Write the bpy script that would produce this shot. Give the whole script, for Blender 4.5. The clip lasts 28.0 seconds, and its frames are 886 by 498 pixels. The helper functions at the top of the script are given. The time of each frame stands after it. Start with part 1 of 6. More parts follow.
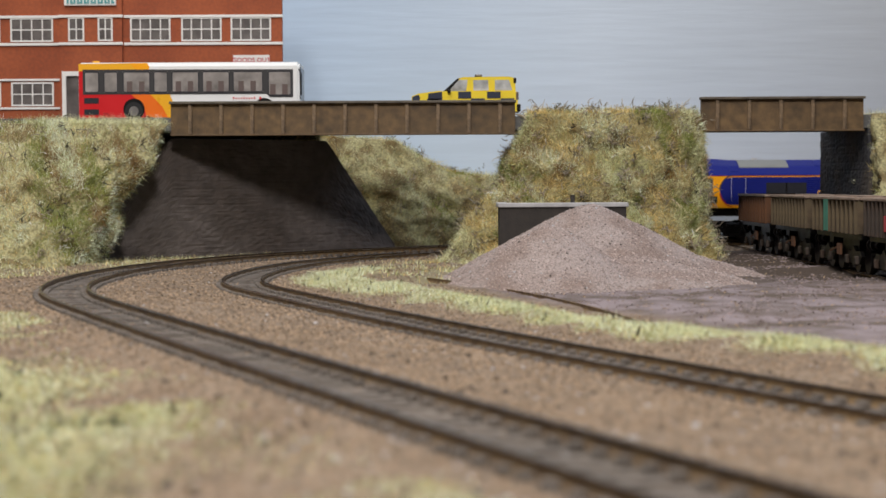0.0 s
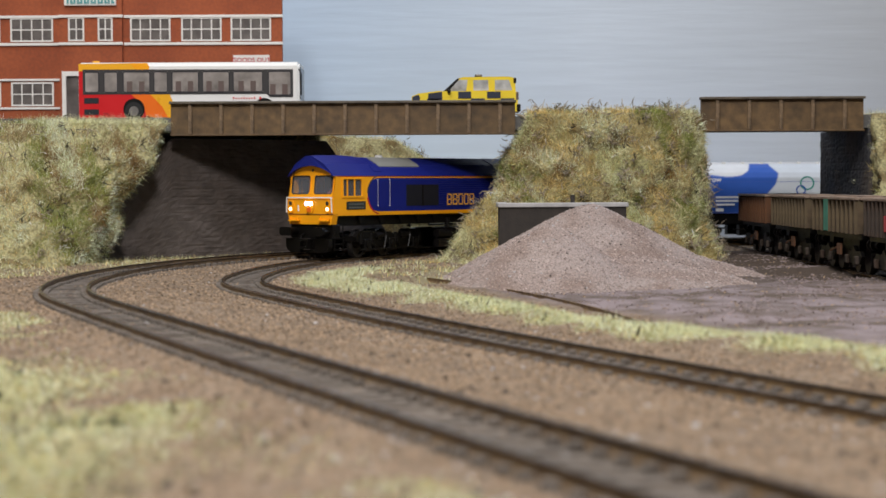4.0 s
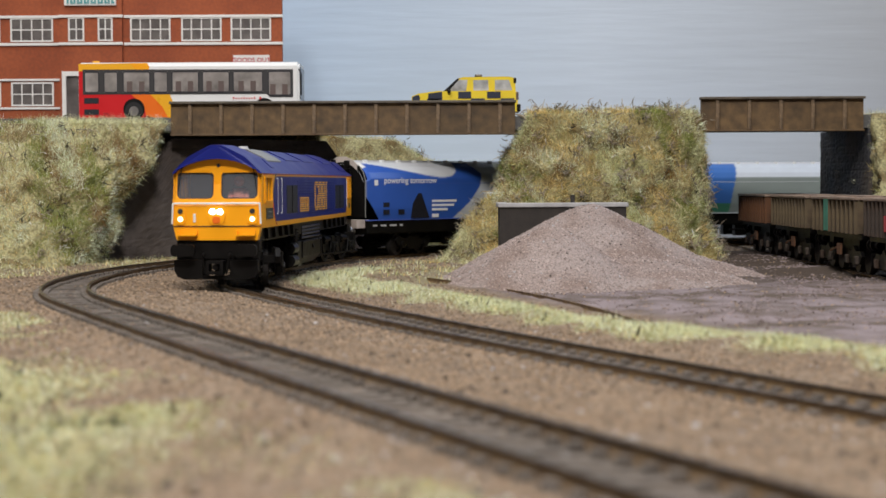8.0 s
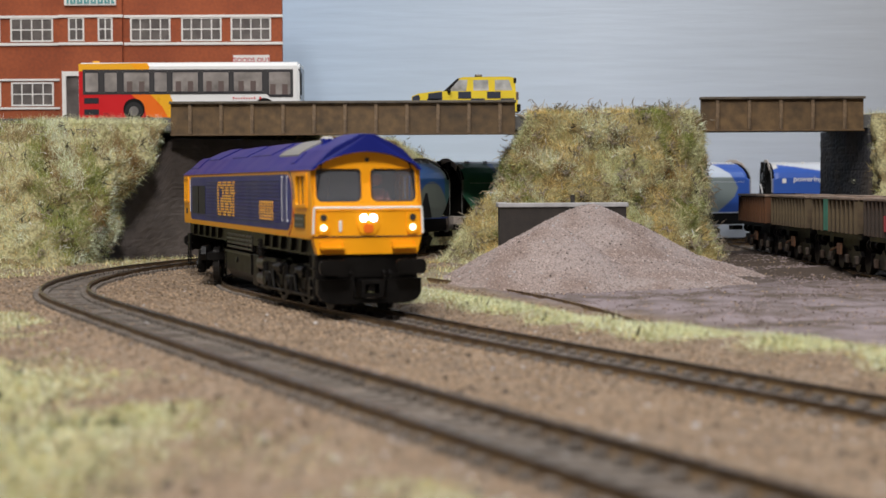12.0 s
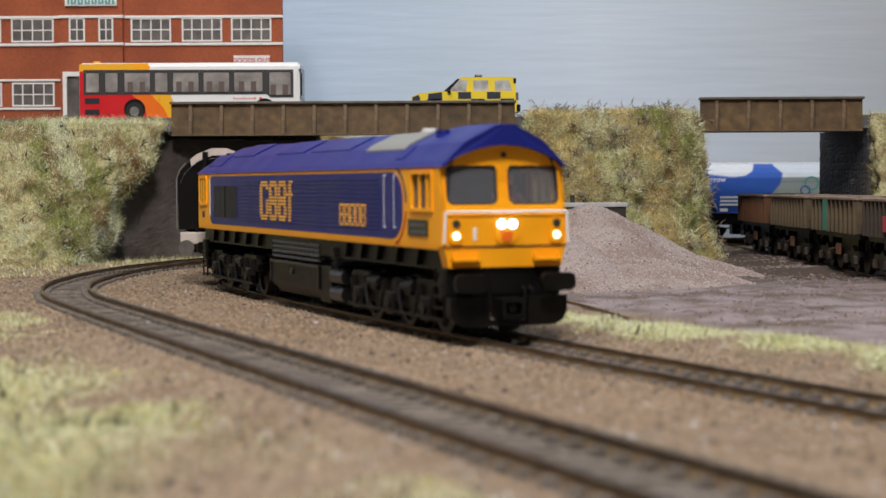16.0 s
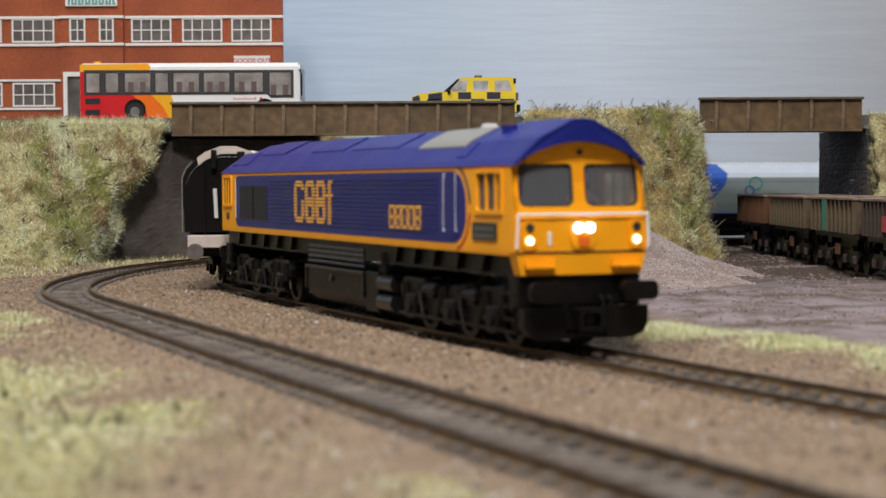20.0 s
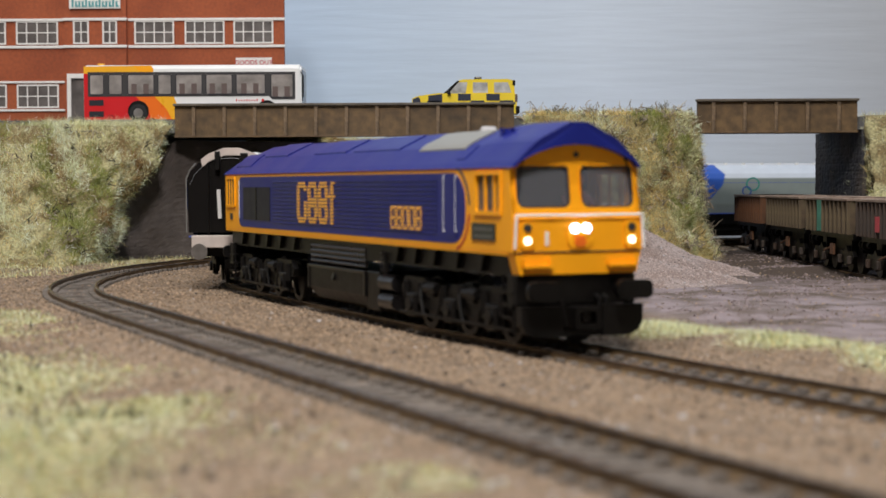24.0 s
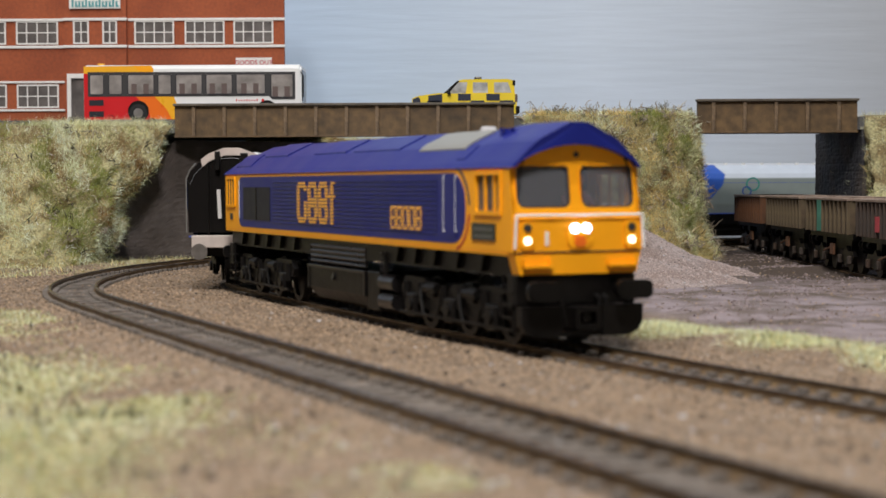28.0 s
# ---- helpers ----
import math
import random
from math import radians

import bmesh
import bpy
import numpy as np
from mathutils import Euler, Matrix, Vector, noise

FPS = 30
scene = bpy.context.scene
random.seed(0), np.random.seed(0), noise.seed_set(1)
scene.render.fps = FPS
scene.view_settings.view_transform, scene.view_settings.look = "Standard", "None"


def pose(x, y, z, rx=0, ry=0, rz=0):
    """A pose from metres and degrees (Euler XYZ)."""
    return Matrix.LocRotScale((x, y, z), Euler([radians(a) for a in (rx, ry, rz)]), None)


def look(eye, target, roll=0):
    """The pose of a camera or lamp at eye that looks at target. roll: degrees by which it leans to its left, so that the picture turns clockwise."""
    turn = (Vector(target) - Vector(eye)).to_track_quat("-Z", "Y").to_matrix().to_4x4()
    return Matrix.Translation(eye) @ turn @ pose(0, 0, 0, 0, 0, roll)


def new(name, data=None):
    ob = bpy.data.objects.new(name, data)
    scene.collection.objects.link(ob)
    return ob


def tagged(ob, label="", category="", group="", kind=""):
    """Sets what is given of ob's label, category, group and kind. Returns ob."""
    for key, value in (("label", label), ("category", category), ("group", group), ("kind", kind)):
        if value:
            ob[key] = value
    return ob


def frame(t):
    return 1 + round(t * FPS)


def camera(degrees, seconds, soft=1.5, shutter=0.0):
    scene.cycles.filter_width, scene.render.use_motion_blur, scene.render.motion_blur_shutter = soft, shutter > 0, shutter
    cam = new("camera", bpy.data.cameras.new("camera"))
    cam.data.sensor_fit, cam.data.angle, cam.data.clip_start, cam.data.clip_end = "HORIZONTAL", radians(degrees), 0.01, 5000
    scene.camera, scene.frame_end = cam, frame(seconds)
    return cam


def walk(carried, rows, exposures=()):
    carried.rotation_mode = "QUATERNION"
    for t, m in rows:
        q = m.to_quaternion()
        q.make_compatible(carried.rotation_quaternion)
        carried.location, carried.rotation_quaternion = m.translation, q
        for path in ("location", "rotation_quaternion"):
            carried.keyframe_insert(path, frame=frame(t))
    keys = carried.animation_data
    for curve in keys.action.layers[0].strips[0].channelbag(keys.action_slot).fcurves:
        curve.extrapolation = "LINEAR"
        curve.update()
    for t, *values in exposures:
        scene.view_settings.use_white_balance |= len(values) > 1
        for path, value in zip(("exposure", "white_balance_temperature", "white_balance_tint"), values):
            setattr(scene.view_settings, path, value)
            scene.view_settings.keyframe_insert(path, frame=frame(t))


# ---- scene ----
# one lens; the picture's slight shrinking late in the clip is a small step back
cam = camera(29.32, 28.0, 1.5)
cam.data.dof.use_dof = True
cam.data.dof.focus_distance = 0.82
cam.data.dof.aperture_fstop = 33.0
EYE, PITCH, ROLL = (0.0, 0.0, 0.0398), 2.2105, -0.28


def eye(back):
    """The camera's pose, drawn back along its line of sight by so many metres."""
    a = radians(PITCH)
    return pose(0, -back * math.cos(a), EYE[2] + back * math.sin(a), 90 - PITCH, 0, 0) @ pose(0, 0, 0, 0, 0, ROLL)


BACK = [(0, 0), (12.5, 0), (15, 0.0015), (18, 0.0025), (20, 0.0035), (21, 0.005), (21.5, 0.0065), (23.5, 0.0135), (24.2, 0.014), (28, 0.014)]
walk(cam, [(t, eye(b)) for t, b in BACK], [(0, 0.0), (28, 0.0)])

# ------------------------------------------------------------------ light
world = bpy.data.worlds.new("room_air")
scene.world = world
world.use_nodes = True
world.node_tree.nodes["Background"].inputs[0].default_value = (0.8, 0.83, 0.86, 1)
world.node_tree.nodes["Background"].inputs[1].default_value = 0.22


def area_lamp(name, at, target, size, power, colour, size_y=None):
    d = bpy.data.lights.new(name, "AREA")
    d.energy, d.color, d.size = power, colour, size
    if size_y:
        d.shape, d.size_y = "RECTANGLE", size_y
    ob = new(name, d)
    ob.matrix_world = look(at, target)
    return ob


area_lamp("layout_lamp", (0.0, -0.12, 0.75), (-0.02, 0.75, 0.03), 0.14, 8.6, (1.0, 0.95, 0.93))
area_lamp("side_lamp", (-0.36, 0.1, 1.0), (-0.05, 0.95, 0.03), 0.1, 3.6, (1.0, 0.95, 0.94))
area_lamp("ceiling_panel_light", (-0.42, 0.4, 1.36), (-0.42, 0.41, 0), 1.0, 9.0, (0.97, 0.98, 1.0), 0.6)
area_lamp("window_daylight", (1.3, 1.12, 1.0), (0.1, 1.08, 0.05), 0.5, 8.0, (0.6, 0.75, 1.0), 0.7)

# ------------------------------------------------------------------ materials
def material(name, colour, rough=0.7, metal=0.0, vary=0.12, scale=300.0, fine=0.0, bump=0.15, second=None, mix_scale=40.0, mix_edge=(0.45, 0.6), coat=0.0, island=0.0, emit=0.0, random_object=0.0, spec=0.5):
    """A surface with a base colour that varies at two scales, an optional second colour in patches, and fine relief."""
    m = bpy.data.materials.new(name)
    m.use_nodes = True
    nt = m.node_tree
    n, ln = nt.nodes, nt.links
    b = n["Principled BSDF"]
    b.inputs["Metallic"].default_value = metal
    b.inputs["Coat Weight"].default_value = coat
    b.inputs["Specular IOR Level"].default_value = spec
    tc = n.new("ShaderNodeTexCoord")
    n1 = n.new("ShaderNodeTexNoise")
    n1.inputs["Scale"].default_value, n1.inputs["Detail"].default_value = scale, 6.0
    ln.new(tc.outputs["Object"], n1.inputs["Vector"])
    base = n.new("ShaderNodeRGB")
    base.outputs[0].default_value = (*colour, 1)
    out = base.outputs[0]
    if second:
        n2 = n.new("ShaderNodeTexNoise")
        n2.inputs["Scale"].default_value, n2.inputs["Detail"].default_value = mix_scale, 4.0
        ln.new(tc.outputs["Object"], n2.inputs["Vector"])
        rp = n.new("ShaderNodeMapRange")
        rp.inputs[1].default_value, rp.inputs[2].default_value = mix_edge
        ln.new(n2.outputs[0], rp.inputs[0])
        mx = n.new("ShaderNodeMix")
        mx.data_type = "RGBA"
        ln.new(rp.outputs[0], mx.inputs[0])
        ln.new(out, mx.inputs[6])
        mx.inputs[7].default_value = (*second, 1)
        out = mx.outputs[2]
    hv = n.new("ShaderNodeHueSaturation")
    ln.new(out, hv.inputs["Color"])
    vr = n.new("ShaderNodeMapRange")
    vr.inputs[1].default_value, vr.inputs[2].default_value = 0.3, 0.7
    vr.inputs[3].default_value, vr.inputs[4].default_value = 1 - vary, 1 + vary
    ln.new(n1.outputs[0], vr.inputs[0])
    val = vr.outputs[0]
    if island or random_object:
        src = n.new("ShaderNodeNewGeometry").outputs["Random Per Island"] if island else n.new("ShaderNodeObjectInfo").outputs["Random"]
        k = island or random_object
        r2 = n.new("ShaderNodeMapRange")
        r2.inputs[3].default_value, r2.inputs[4].default_value = 1 - k, 1 + k
        ln.new(src, r2.inputs[0])
        mu = n.new("ShaderNodeMath")
        mu.operation = "MULTIPLY"
        ln.new(val, mu.inputs[0])
        ln.new(r2.outputs[0], mu.inputs[1])
        val = mu.outputs[0]
    ln.new(val, hv.inputs["Value"])
    ln.new(hv.outputs[0], b.inputs["Base Color"])
    rr = n.new("ShaderNodeMapRange")
    rr.inputs[3].default_value, rr.inputs[4].default_value = max(0.02, rough - 0.1), min(1, rough + 0.1)
    ln.new(n1.outputs[0], rr.inputs[0])
    ln.new(rr.outputs[0], b.inputs["Roughness"])
    if bump:
        bp = n.new("ShaderNodeBump")
        bp.inputs["Strength"].default_value, bp.inputs["Distance"].default_value = bump, 0.0006
        nb = n.new("ShaderNodeTexNoise")
        nb.inputs["Scale"].default_value, nb.inputs["Detail"].default_value = fine or scale * 4, 5.0
        ln.new(tc.outputs["Object"], nb.inputs["Vector"])
        ln.new(nb.outputs[0], bp.inputs["Height"])
        ln.new(bp.outputs[0], b.inputs["Normal"])
    if emit:
        b.inputs["Emission Color"].default_value = (*colour, 1)
        b.inputs["Emission Strength"].default_value = emit
    return m


def glass(name, tint=(0.8, 0.85, 0.85), alpha=0.3, rough=0.06):
    """Thin clear plastic glazing: partly see-through, glossy."""
    m = bpy.data.materials.new(name)
    m.use_nodes = True
    n, ln = m.node_tree.nodes, m.node_tree.links
    b = n["Principled BSDF"]
    b.inputs["Base Color"].default_value = (*tint, 1)
    b.inputs["Roughness"].default_value = rough
    b.inputs["Alpha"].default_value = alpha
    return m


EARTH = material("ballast_earth", (0.212, 0.154, 0.103), 0.95, vary=0.3, scale=420, second=(0.165, 0.114, 0.072), mix_scale=75, bump=0.9, fine=1500)
STONE = material("ballast_stones", (0.248, 0.176, 0.112), 0.9, vary=0.1, scale=900, island=0.65, bump=0)
YARD = material("dusty_yard", (0.235, 0.185, 0.18), 0.95, vary=0.2, scale=500, second=(0.13, 0.095, 0.075), mix_scale=22, mix_edge=(0.5, 0.64), bump=0.6, fine=900)
PILE = material("crushed_stone", (0.33, 0.268, 0.24), 0.95, vary=0.35, scale=1300, second=(0.24, 0.175, 0.145), mix_scale=38, bump=0.9, fine=2200)
SOIL = material("bank_soil", (0.36, 0.325, 0.165), 0.95, vary=0.5, scale=700, second=(0.19, 0.14, 0.06), mix_scale=75, bump=1.0, fine=1500)
RUST = material("rusty_rail_side", (0.16, 0.1, 0.044), 0.75, metal=0.0, vary=0.25, scale=900, second=(0.1, 0.06, 0.028), mix_scale=200)
RAILTOP = material("worn_rail_head", (0.16, 0.125, 0.095), 0.22, metal=0.85, vary=0.25, scale=600, second=(0.09, 0.06, 0.035), mix_scale=160)
SLEEPER = material("dusty_sleeper", (0.135, 0.114, 0.095), 0.9, vary=0.25, scale=700, second=(0.1, 0.08, 0.063), mix_scale=260, random_object=0.2)
GIRDER = material("weathered_brown_girder", (0.122, 0.073, 0.029), 0.6, vary=0.4, scale=200, second=(0.088, 0.053, 0.021), mix_scale=28, bump=0.1)
COPING = material("worn_girder_flange", (0.1, 0.082, 0.06), 0.55, vary=0.3, scale=200)
# darker and bluer than the west abutment's stone
PIERSTONE = material("sooty_pier_stone", (0.042, 0.041, 0.045), 0.8, vary=0.3, scale=150, second=(0.06, 0.048, 0.04), mix_scale=30, bump=0.4, fine=350)
WALLSTONE = material("dark_stone_wall", (0.1, 0.083, 0.075), 0.75, vary=0.25, scale=150, second=(0.072, 0.057, 0.049), mix_scale=25, bump=0.5, fine=350)
BRICKRED = material("printed_red_brick", (0.33, 0.08, 0.027), 0.8, vary=0.16, scale=500, second=(0.27, 0.062, 0.021), mix_scale=30, bump=0.03)
WHITEPAINT = material("cream_white_card", (0.74, 0.72, 0.68), 0.6, vary=0.05, scale=200, bump=0.02)
PANE = material("printed_window_pane", (0.115, 0.1, 0.092), 0.35, vary=0.35, scale=120, bump=0)
TARMAC = material("grey_road", (0.12, 0.118, 0.115), 0.9, vary=0.15, scale=500)
WOODDARK = material("dark_timber", (0.03, 0.024, 0.02), 0.8, vary=0.3, scale=200)
CONCRETE = material("grey_concrete_coping", (0.42, 0.41, 0.41), 0.75, vary=0.15, scale=200)
# body paints
BLUE = material("deep_blue_paint", (0.0105, 0.0165, 0.165), 0.38, spec=0.22, vary=0.06, scale=60, bump=0.02)
ORANGE = material("golden_orange_paint", (0.93, 0.385, 0.008), 0.4, spec=0.3, vary=0.05, scale=60, bump=0.02)
BLACK = material("sooty_black_frame", (0.0042, 0.0035, 0.0031), 0.42, vary=0.4, scale=200, bump=0.1, spec=0.22)
PIPE = material("dull_black_pipe", (0.007, 0.006, 0.006), 0.3, vary=0.2, scale=200, bump=0.05, spec=0.5)
DARKGRILLE = material("black_grille", (0.006, 0.006, 0.012), 0.6, vary=0.1, scale=200, bump=0)
WHITE = material("white_paint", (0.78, 0.78, 0.76), 0.4, vary=0.03, scale=80, bump=0.0)
SILVER = material("silver_roof_patch", (0.24, 0.24, 0.22), 0.45, metal=0.1, vary=0.08, scale=80, bump=0.0)
STEEL = material("bare_steel", (0.33, 0.31, 0.29), 0.35, metal=0.9, vary=0.15, scale=300)
DARKSTEEL = material("dark_wheel_steel", (0.03, 0.027, 0.025), 0.45, metal=0.5, vary=0.2, scale=300)
REDPAINT = material("red_paint", (0.58, 0.012, 0.016), 0.3, vary=0.04, scale=60, bump=0.0)
YELLOW = material("bright_yellow_paint", (0.8, 0.6, 0.03), 0.35, vary=0.04, scale=60, bump=0.0)
NAVY = material("dark_navy_check", (0.025, 0.03, 0.05), 0.35, vary=0.1, scale=60, bump=0.0)
FLAME = material("flame_orange_paint", (0.83, 0.16, 0.012), 0.3, vary=0.04, scale=60, bump=0.0)
AMBER = material("amber_paint", (0.86, 0.42, 0.02), 0.3, vary=0.04, scale=60, bump=0.0)
TYRE = material("black_rubber", (0.012, 0.012, 0.012), 0.8, vary=0.1, scale=300)
LAMPGLOW = material("lit_lamp", (1.0, 0.9, 0.62), 0.3, bump=0, emit=3.0)
LEDGLOW = material("cold_white_led", (0.62, 0.66, 1.0), 0.3, bump=0, emit=7.0)
SMOKED = glass("smoked_glazing", (0.02, 0.022, 0.025), 0.72)
# grey in the colour stands for reflections on the cab glass
HAZED = glass("clear_glazing", (0.17, 0.178, 0.195), 0.3, 0.04)

# ------------------------------------------------------------------ mesh helpers
MM = 0.001


def link(name, bm, mat, parent=None, label="", unit=MM, smooth=False):
    """Turn a bmesh drawn in millimetres into one mesh object."""
    bmesh.ops.scale(bm, vec=(unit, unit, unit), verts=bm.verts)
    bmesh.ops.recalc_face_normals(bm, faces=bm.faces)
    me = bpy.data.meshes.new(name)
    bm.to_mesh(me)
    bm.free()
    if smooth:
        for p in me.polygons:
            p.use_smooth = True
    me.materials.append(mat)
    ob = new(name, me)
    if parent:
        ob.parent = parent
    if label:
        ob["label"] = label
    return ob


def part(name, bm, mat, parent, label="", smooth=False):
    return link(name, bm, mat, parent, label, MM, smooth)


def again(ob, m, parent=None):
    """One more object on the mesh of a part, at the pose m within its thing."""
    o = bpy.data.objects.new(ob.name.split(".")[0], ob.data)
    scene.collection.objects.link(o)
    o.parent = parent or ob.parent
    o.matrix_basis = m
    for key in ("label", "kind"):
        if key in ob:
            o[key] = ob[key]
    return o


def empty(name, m=None):
    ob = new(name)
    ob.empty_display_size = 0.01
    if m is not None:
        ob.matrix_basis = m
    return ob


def box(bm, x0, x1, y0, y1, z0, z1, bevel=0.0):
    vs = [bm.verts.new((x, y, z)) for x in (x0, x1) for y in (y0, y1) for z in (z0, z1)]
    fs = [bm.faces.new([vs[i] for i in q]) for q in ((0, 1, 3, 2), (4, 6, 7, 5), (0, 4, 5, 1), (2, 3, 7, 6), (0, 2, 6, 4), (1, 5, 7, 3))]
    if bevel:
        es = list({e for f in fs for e in f.edges})
        bmesh.ops.bevel(bm, geom=es, offset=bevel, segments=2, affect="EDGES", profile=0.5)
    return bm


def prism(bm, pts, axis, a, b):
    """A polygon of 2D points pushed along an axis from a to b ('x': points are y, z; 'y': x, z; 'z': x, y)."""
    def at(p, d):
        return {"x": (d, p[0], p[1]), "y": (p[0], d, p[1]), "z": (p[0], p[1], d)}[axis]
    v0 = [bm.verts.new(at(p, a)) for p in pts]
    v1 = [bm.verts.new(at(p, b)) for p in pts]
    bm.faces.new(v0)
    bm.faces.new(v1[::-1])
    k = len(pts)
    for i in range(k):
        bm.faces.new((v0[i], v0[(i + 1) % k], v1[(i + 1) % k], v1[i]))
    return bm


def rod(bm, p, q, r, seg=8, r2=None):
    """A round bar from p to q."""
    p, q = Vector(p), Vector(q)
    m = Matrix.Translation((p + q) / 2) @ (q - p).to_track_quat("Z", "Y").to_matrix().to_4x4()
    bmesh.ops.create_cone(bm, cap_ends=True, segments=seg, radius1=r, radius2=r if r2 is None else r2, depth=(q - p).length, matrix=m)
    return bm


def ring(bm, c, r_out, r_in, y0, y1, seg=20):
    """A hoop about the y axis."""
    v = []
    for i in range(seg):
        a = 2 * math.pi * i / seg
        v.append([bm.verts.new((c[0] + r * math.cos(a), y, c[1] + r * math.sin(a))) for r, y in ((r_out, y0), (r_out, y1), (r_in, y1), (r_in, y0))])
    for i in range(seg):
        a, b = v[i], v[(i + 1) % seg]
        for j in range(4):
            bm.faces.new((a[j], b[j], b[(j + 1) % 4], a[(j + 1) % 4]))
    return bm


def rounded(x0, x1, z0, z1, r, seg=4):
    """The outline of a rectangle with round corners."""
    pts = []
    for cx, cz, a0 in ((x1 - r, z0 + r, -90), (x1 - r, z1 - r, 0), (x0 + r, z1 - r, 90), (x0 + r, z0 + r, 180)):
        for i in range(seg + 1):
            a = radians(a0 + 90 * i / seg)
            pts.append((cx + r * math.cos(a), cz + r * math.sin(a)))
    return pts


def frame_loop(bm, outer, inner, axis, a, b):
    """A flat frame between two outlines of as many points, pushed along an axis."""
    def at(p, d):
        return {"x": (d, p[0], p[1]), "y": (p[0], d, p[1])}[axis]
    k = len(outer)
    v = [[bm.verts.new(at(q[i], d)) for q, d in ((outer, a), (outer, b), (inner, b), (inner, a))] for i in range(k)]
    for i in range(k):
        p, q = v[i], v[(i + 1) % k]
        for j in range(4):
            bm.faces.new((p[j], q[j], q[(j + 1) % 4], p[(j + 1) % 4]))
    return bm


def raw(name, verts, faces, mat, parent=None, smooth=False):
    me = bpy.data.meshes.new(name)
    me.from_pydata([tuple(map(float, v)) for v in verts], [], [tuple(map(int, f)) for f in faces])
    me.update()
    if smooth:
        me.polygons.foreach_set("use_smooth", [True] * len(me.polygons))
    me.materials.append(mat)
    ob = new(name, me)
    if parent:
        ob.parent = parent
    return ob


# ------------------------------------------------------------------ the lines of the railway
def line(start, k_back, bends, reach_back, reach):
    """A centreline as rows of s, x, y, heading: it bends back from its westmost point, with the curvatures k_back by the angle turned, and forward through bends of (length, curvature)."""
    ds = 0.002
    rows = []
    x, y, t, s = start[0], start[1], math.pi / 2, 0.0
    while s > -reach_back:
        turned = math.pi / 2 - t
        k = float(np.interp(turned, (0, 0.3, 0.6, 0.9, 1.2, 1.57), k_back)) if turned < math.pi / 2 else 0
        x, y = x + ds * math.cos(t - k * ds / 2), y + ds * math.sin(t - k * ds / 2)
        t, s = t - k * ds, s - ds
        rows.append((s, x, y, t - math.pi))
    rows = rows[::-1] + [(0.0, start[0], start[1], -math.pi / 2)]
    x, y, t, s = start[0], start[1], -math.pi / 2, 0.0
    while s < reach:
        k = bends[0][1] if s < bends[0][0] else bends[1][1]
        x, y = x + ds * math.cos(t + k * ds / 2), y + ds * math.sin(t + k * ds / 2)
        t, s = t + k * ds, s + ds
        rows.append((s, x, y, t))
    return np.array(rows)


INNER = line((-0.0868, 0.7455), (1.78, 2.84, 2.513, 2.751, 2.538, 2.935), ((0.0933, 3.75), (9, 0.257)), 1.75, 0.95)
OUTER = line((-0.147, 0.7121), (2.507, 2.507, 2.507, 1.72, 1.72, 1.72), ((0.188, 1.975), (9, 0.051)), 1.1, 0.95)


def outer_z(y):
    return 0.0024 + 0.0102 * np.clip(0.712 - y, 0, 0.6)


def along(path, s):
    return np.array([np.interp(s, path[:, 0], path[:, i]) for i in (1, 2, 3)])
# ------------------------------------------------------------------ ground
def smooth_noise(x, y, scale, seed):
    """Soft value noise on arrays."""
    rng = np.random.RandomState(seed)
    g = rng.rand(64, 64)
    u, v = x * scale % 64, y * scale % 64
    i, j = np.floor(u).astype(int), np.floor(v).astype(int)
    fu, fv = u - i, v - j
    fu, fv = fu * fu * (3 - 2 * fu), fv * fv * (3 - 2 * fv)
    i1, j1 = (i + 1) % 64, (j + 1) % 64
    i, j = i % 64, j % 64
    return (g[i, j] * (1 - fu) + g[i1, j] * fu) * (1 - fv) + (g[i, j1] * (1 - fu) + g[i1, j1] * fu) * fv - 0.5


def near_line(path, x, y):
    """Distance to a centreline, signed (positive on its inner side), and the y of the nearest point."""
    p = path[::8]
    out, ys = np.empty(x.shape), np.empty(x.shape)
    xf, yf, of, sf = x.ravel(), y.ravel(), out.ravel(), ys.ravel()
    for a in range(0, len(xf), 4000):
        b = slice(a, a + 4000)
        dx, dy = xf[b, None] - p[None, :, 1], yf[b, None] - p[None, :, 2]
        k = np.argmin(dx * dx + dy * dy, 1)
        i = np.arange(len(k))
        side = -np.sin(p[k, 3]) * dx[i, k] + np.cos(p[k, 3]) * dy[i, k]
        of[b], sf[b] = side, p[k, 2]
    return of.reshape(x.shape), sf.reshape(x.shape)


def ground_z(x, y):
    """The height of the ground: level with the sleepers, a little higher along the outer line."""
    do, yo = near_line(OUTER, x, y)
    di, _ = near_line(INNER, x, y)
    w = np.where(do < 0, 1.0, np.where(di > 0, 0.0, np.clip(-di / (np.abs(di) + np.abs(do) + 1e-6), 0, 1)))
    w = w * w * (3 - 2 * w)
    bed = np.minimum(np.abs(do), np.abs(di))
    rough = np.clip((bed - 0.012) / 0.02, 0, 1)
    z = -0.00275 + 0.0007 * np.clip((bed - 0.0102) / 0.004, 0, 1) + outer_z(yo) * w
    z = z + rough * (0.0030 * smooth_noise(x, y, 22, 3) + 0.0016 * smooth_noise(x, y, 70, 5)) + (0.25 + rough) * 0.0005 * smooth_noise(x, y, 330, 9)
    # the verge beside the inner line is a low mound; the yard beyond lies lower
    verge = np.exp(-((di - 0.045) / 0.013) ** 2)
    z = z + 0.0025 * verge * np.clip((0.86 - y) / 0.2, 0, 1)
    z = z - 0.0015 * np.clip((do + 0.012) / -0.03, 0, 1)
    return z


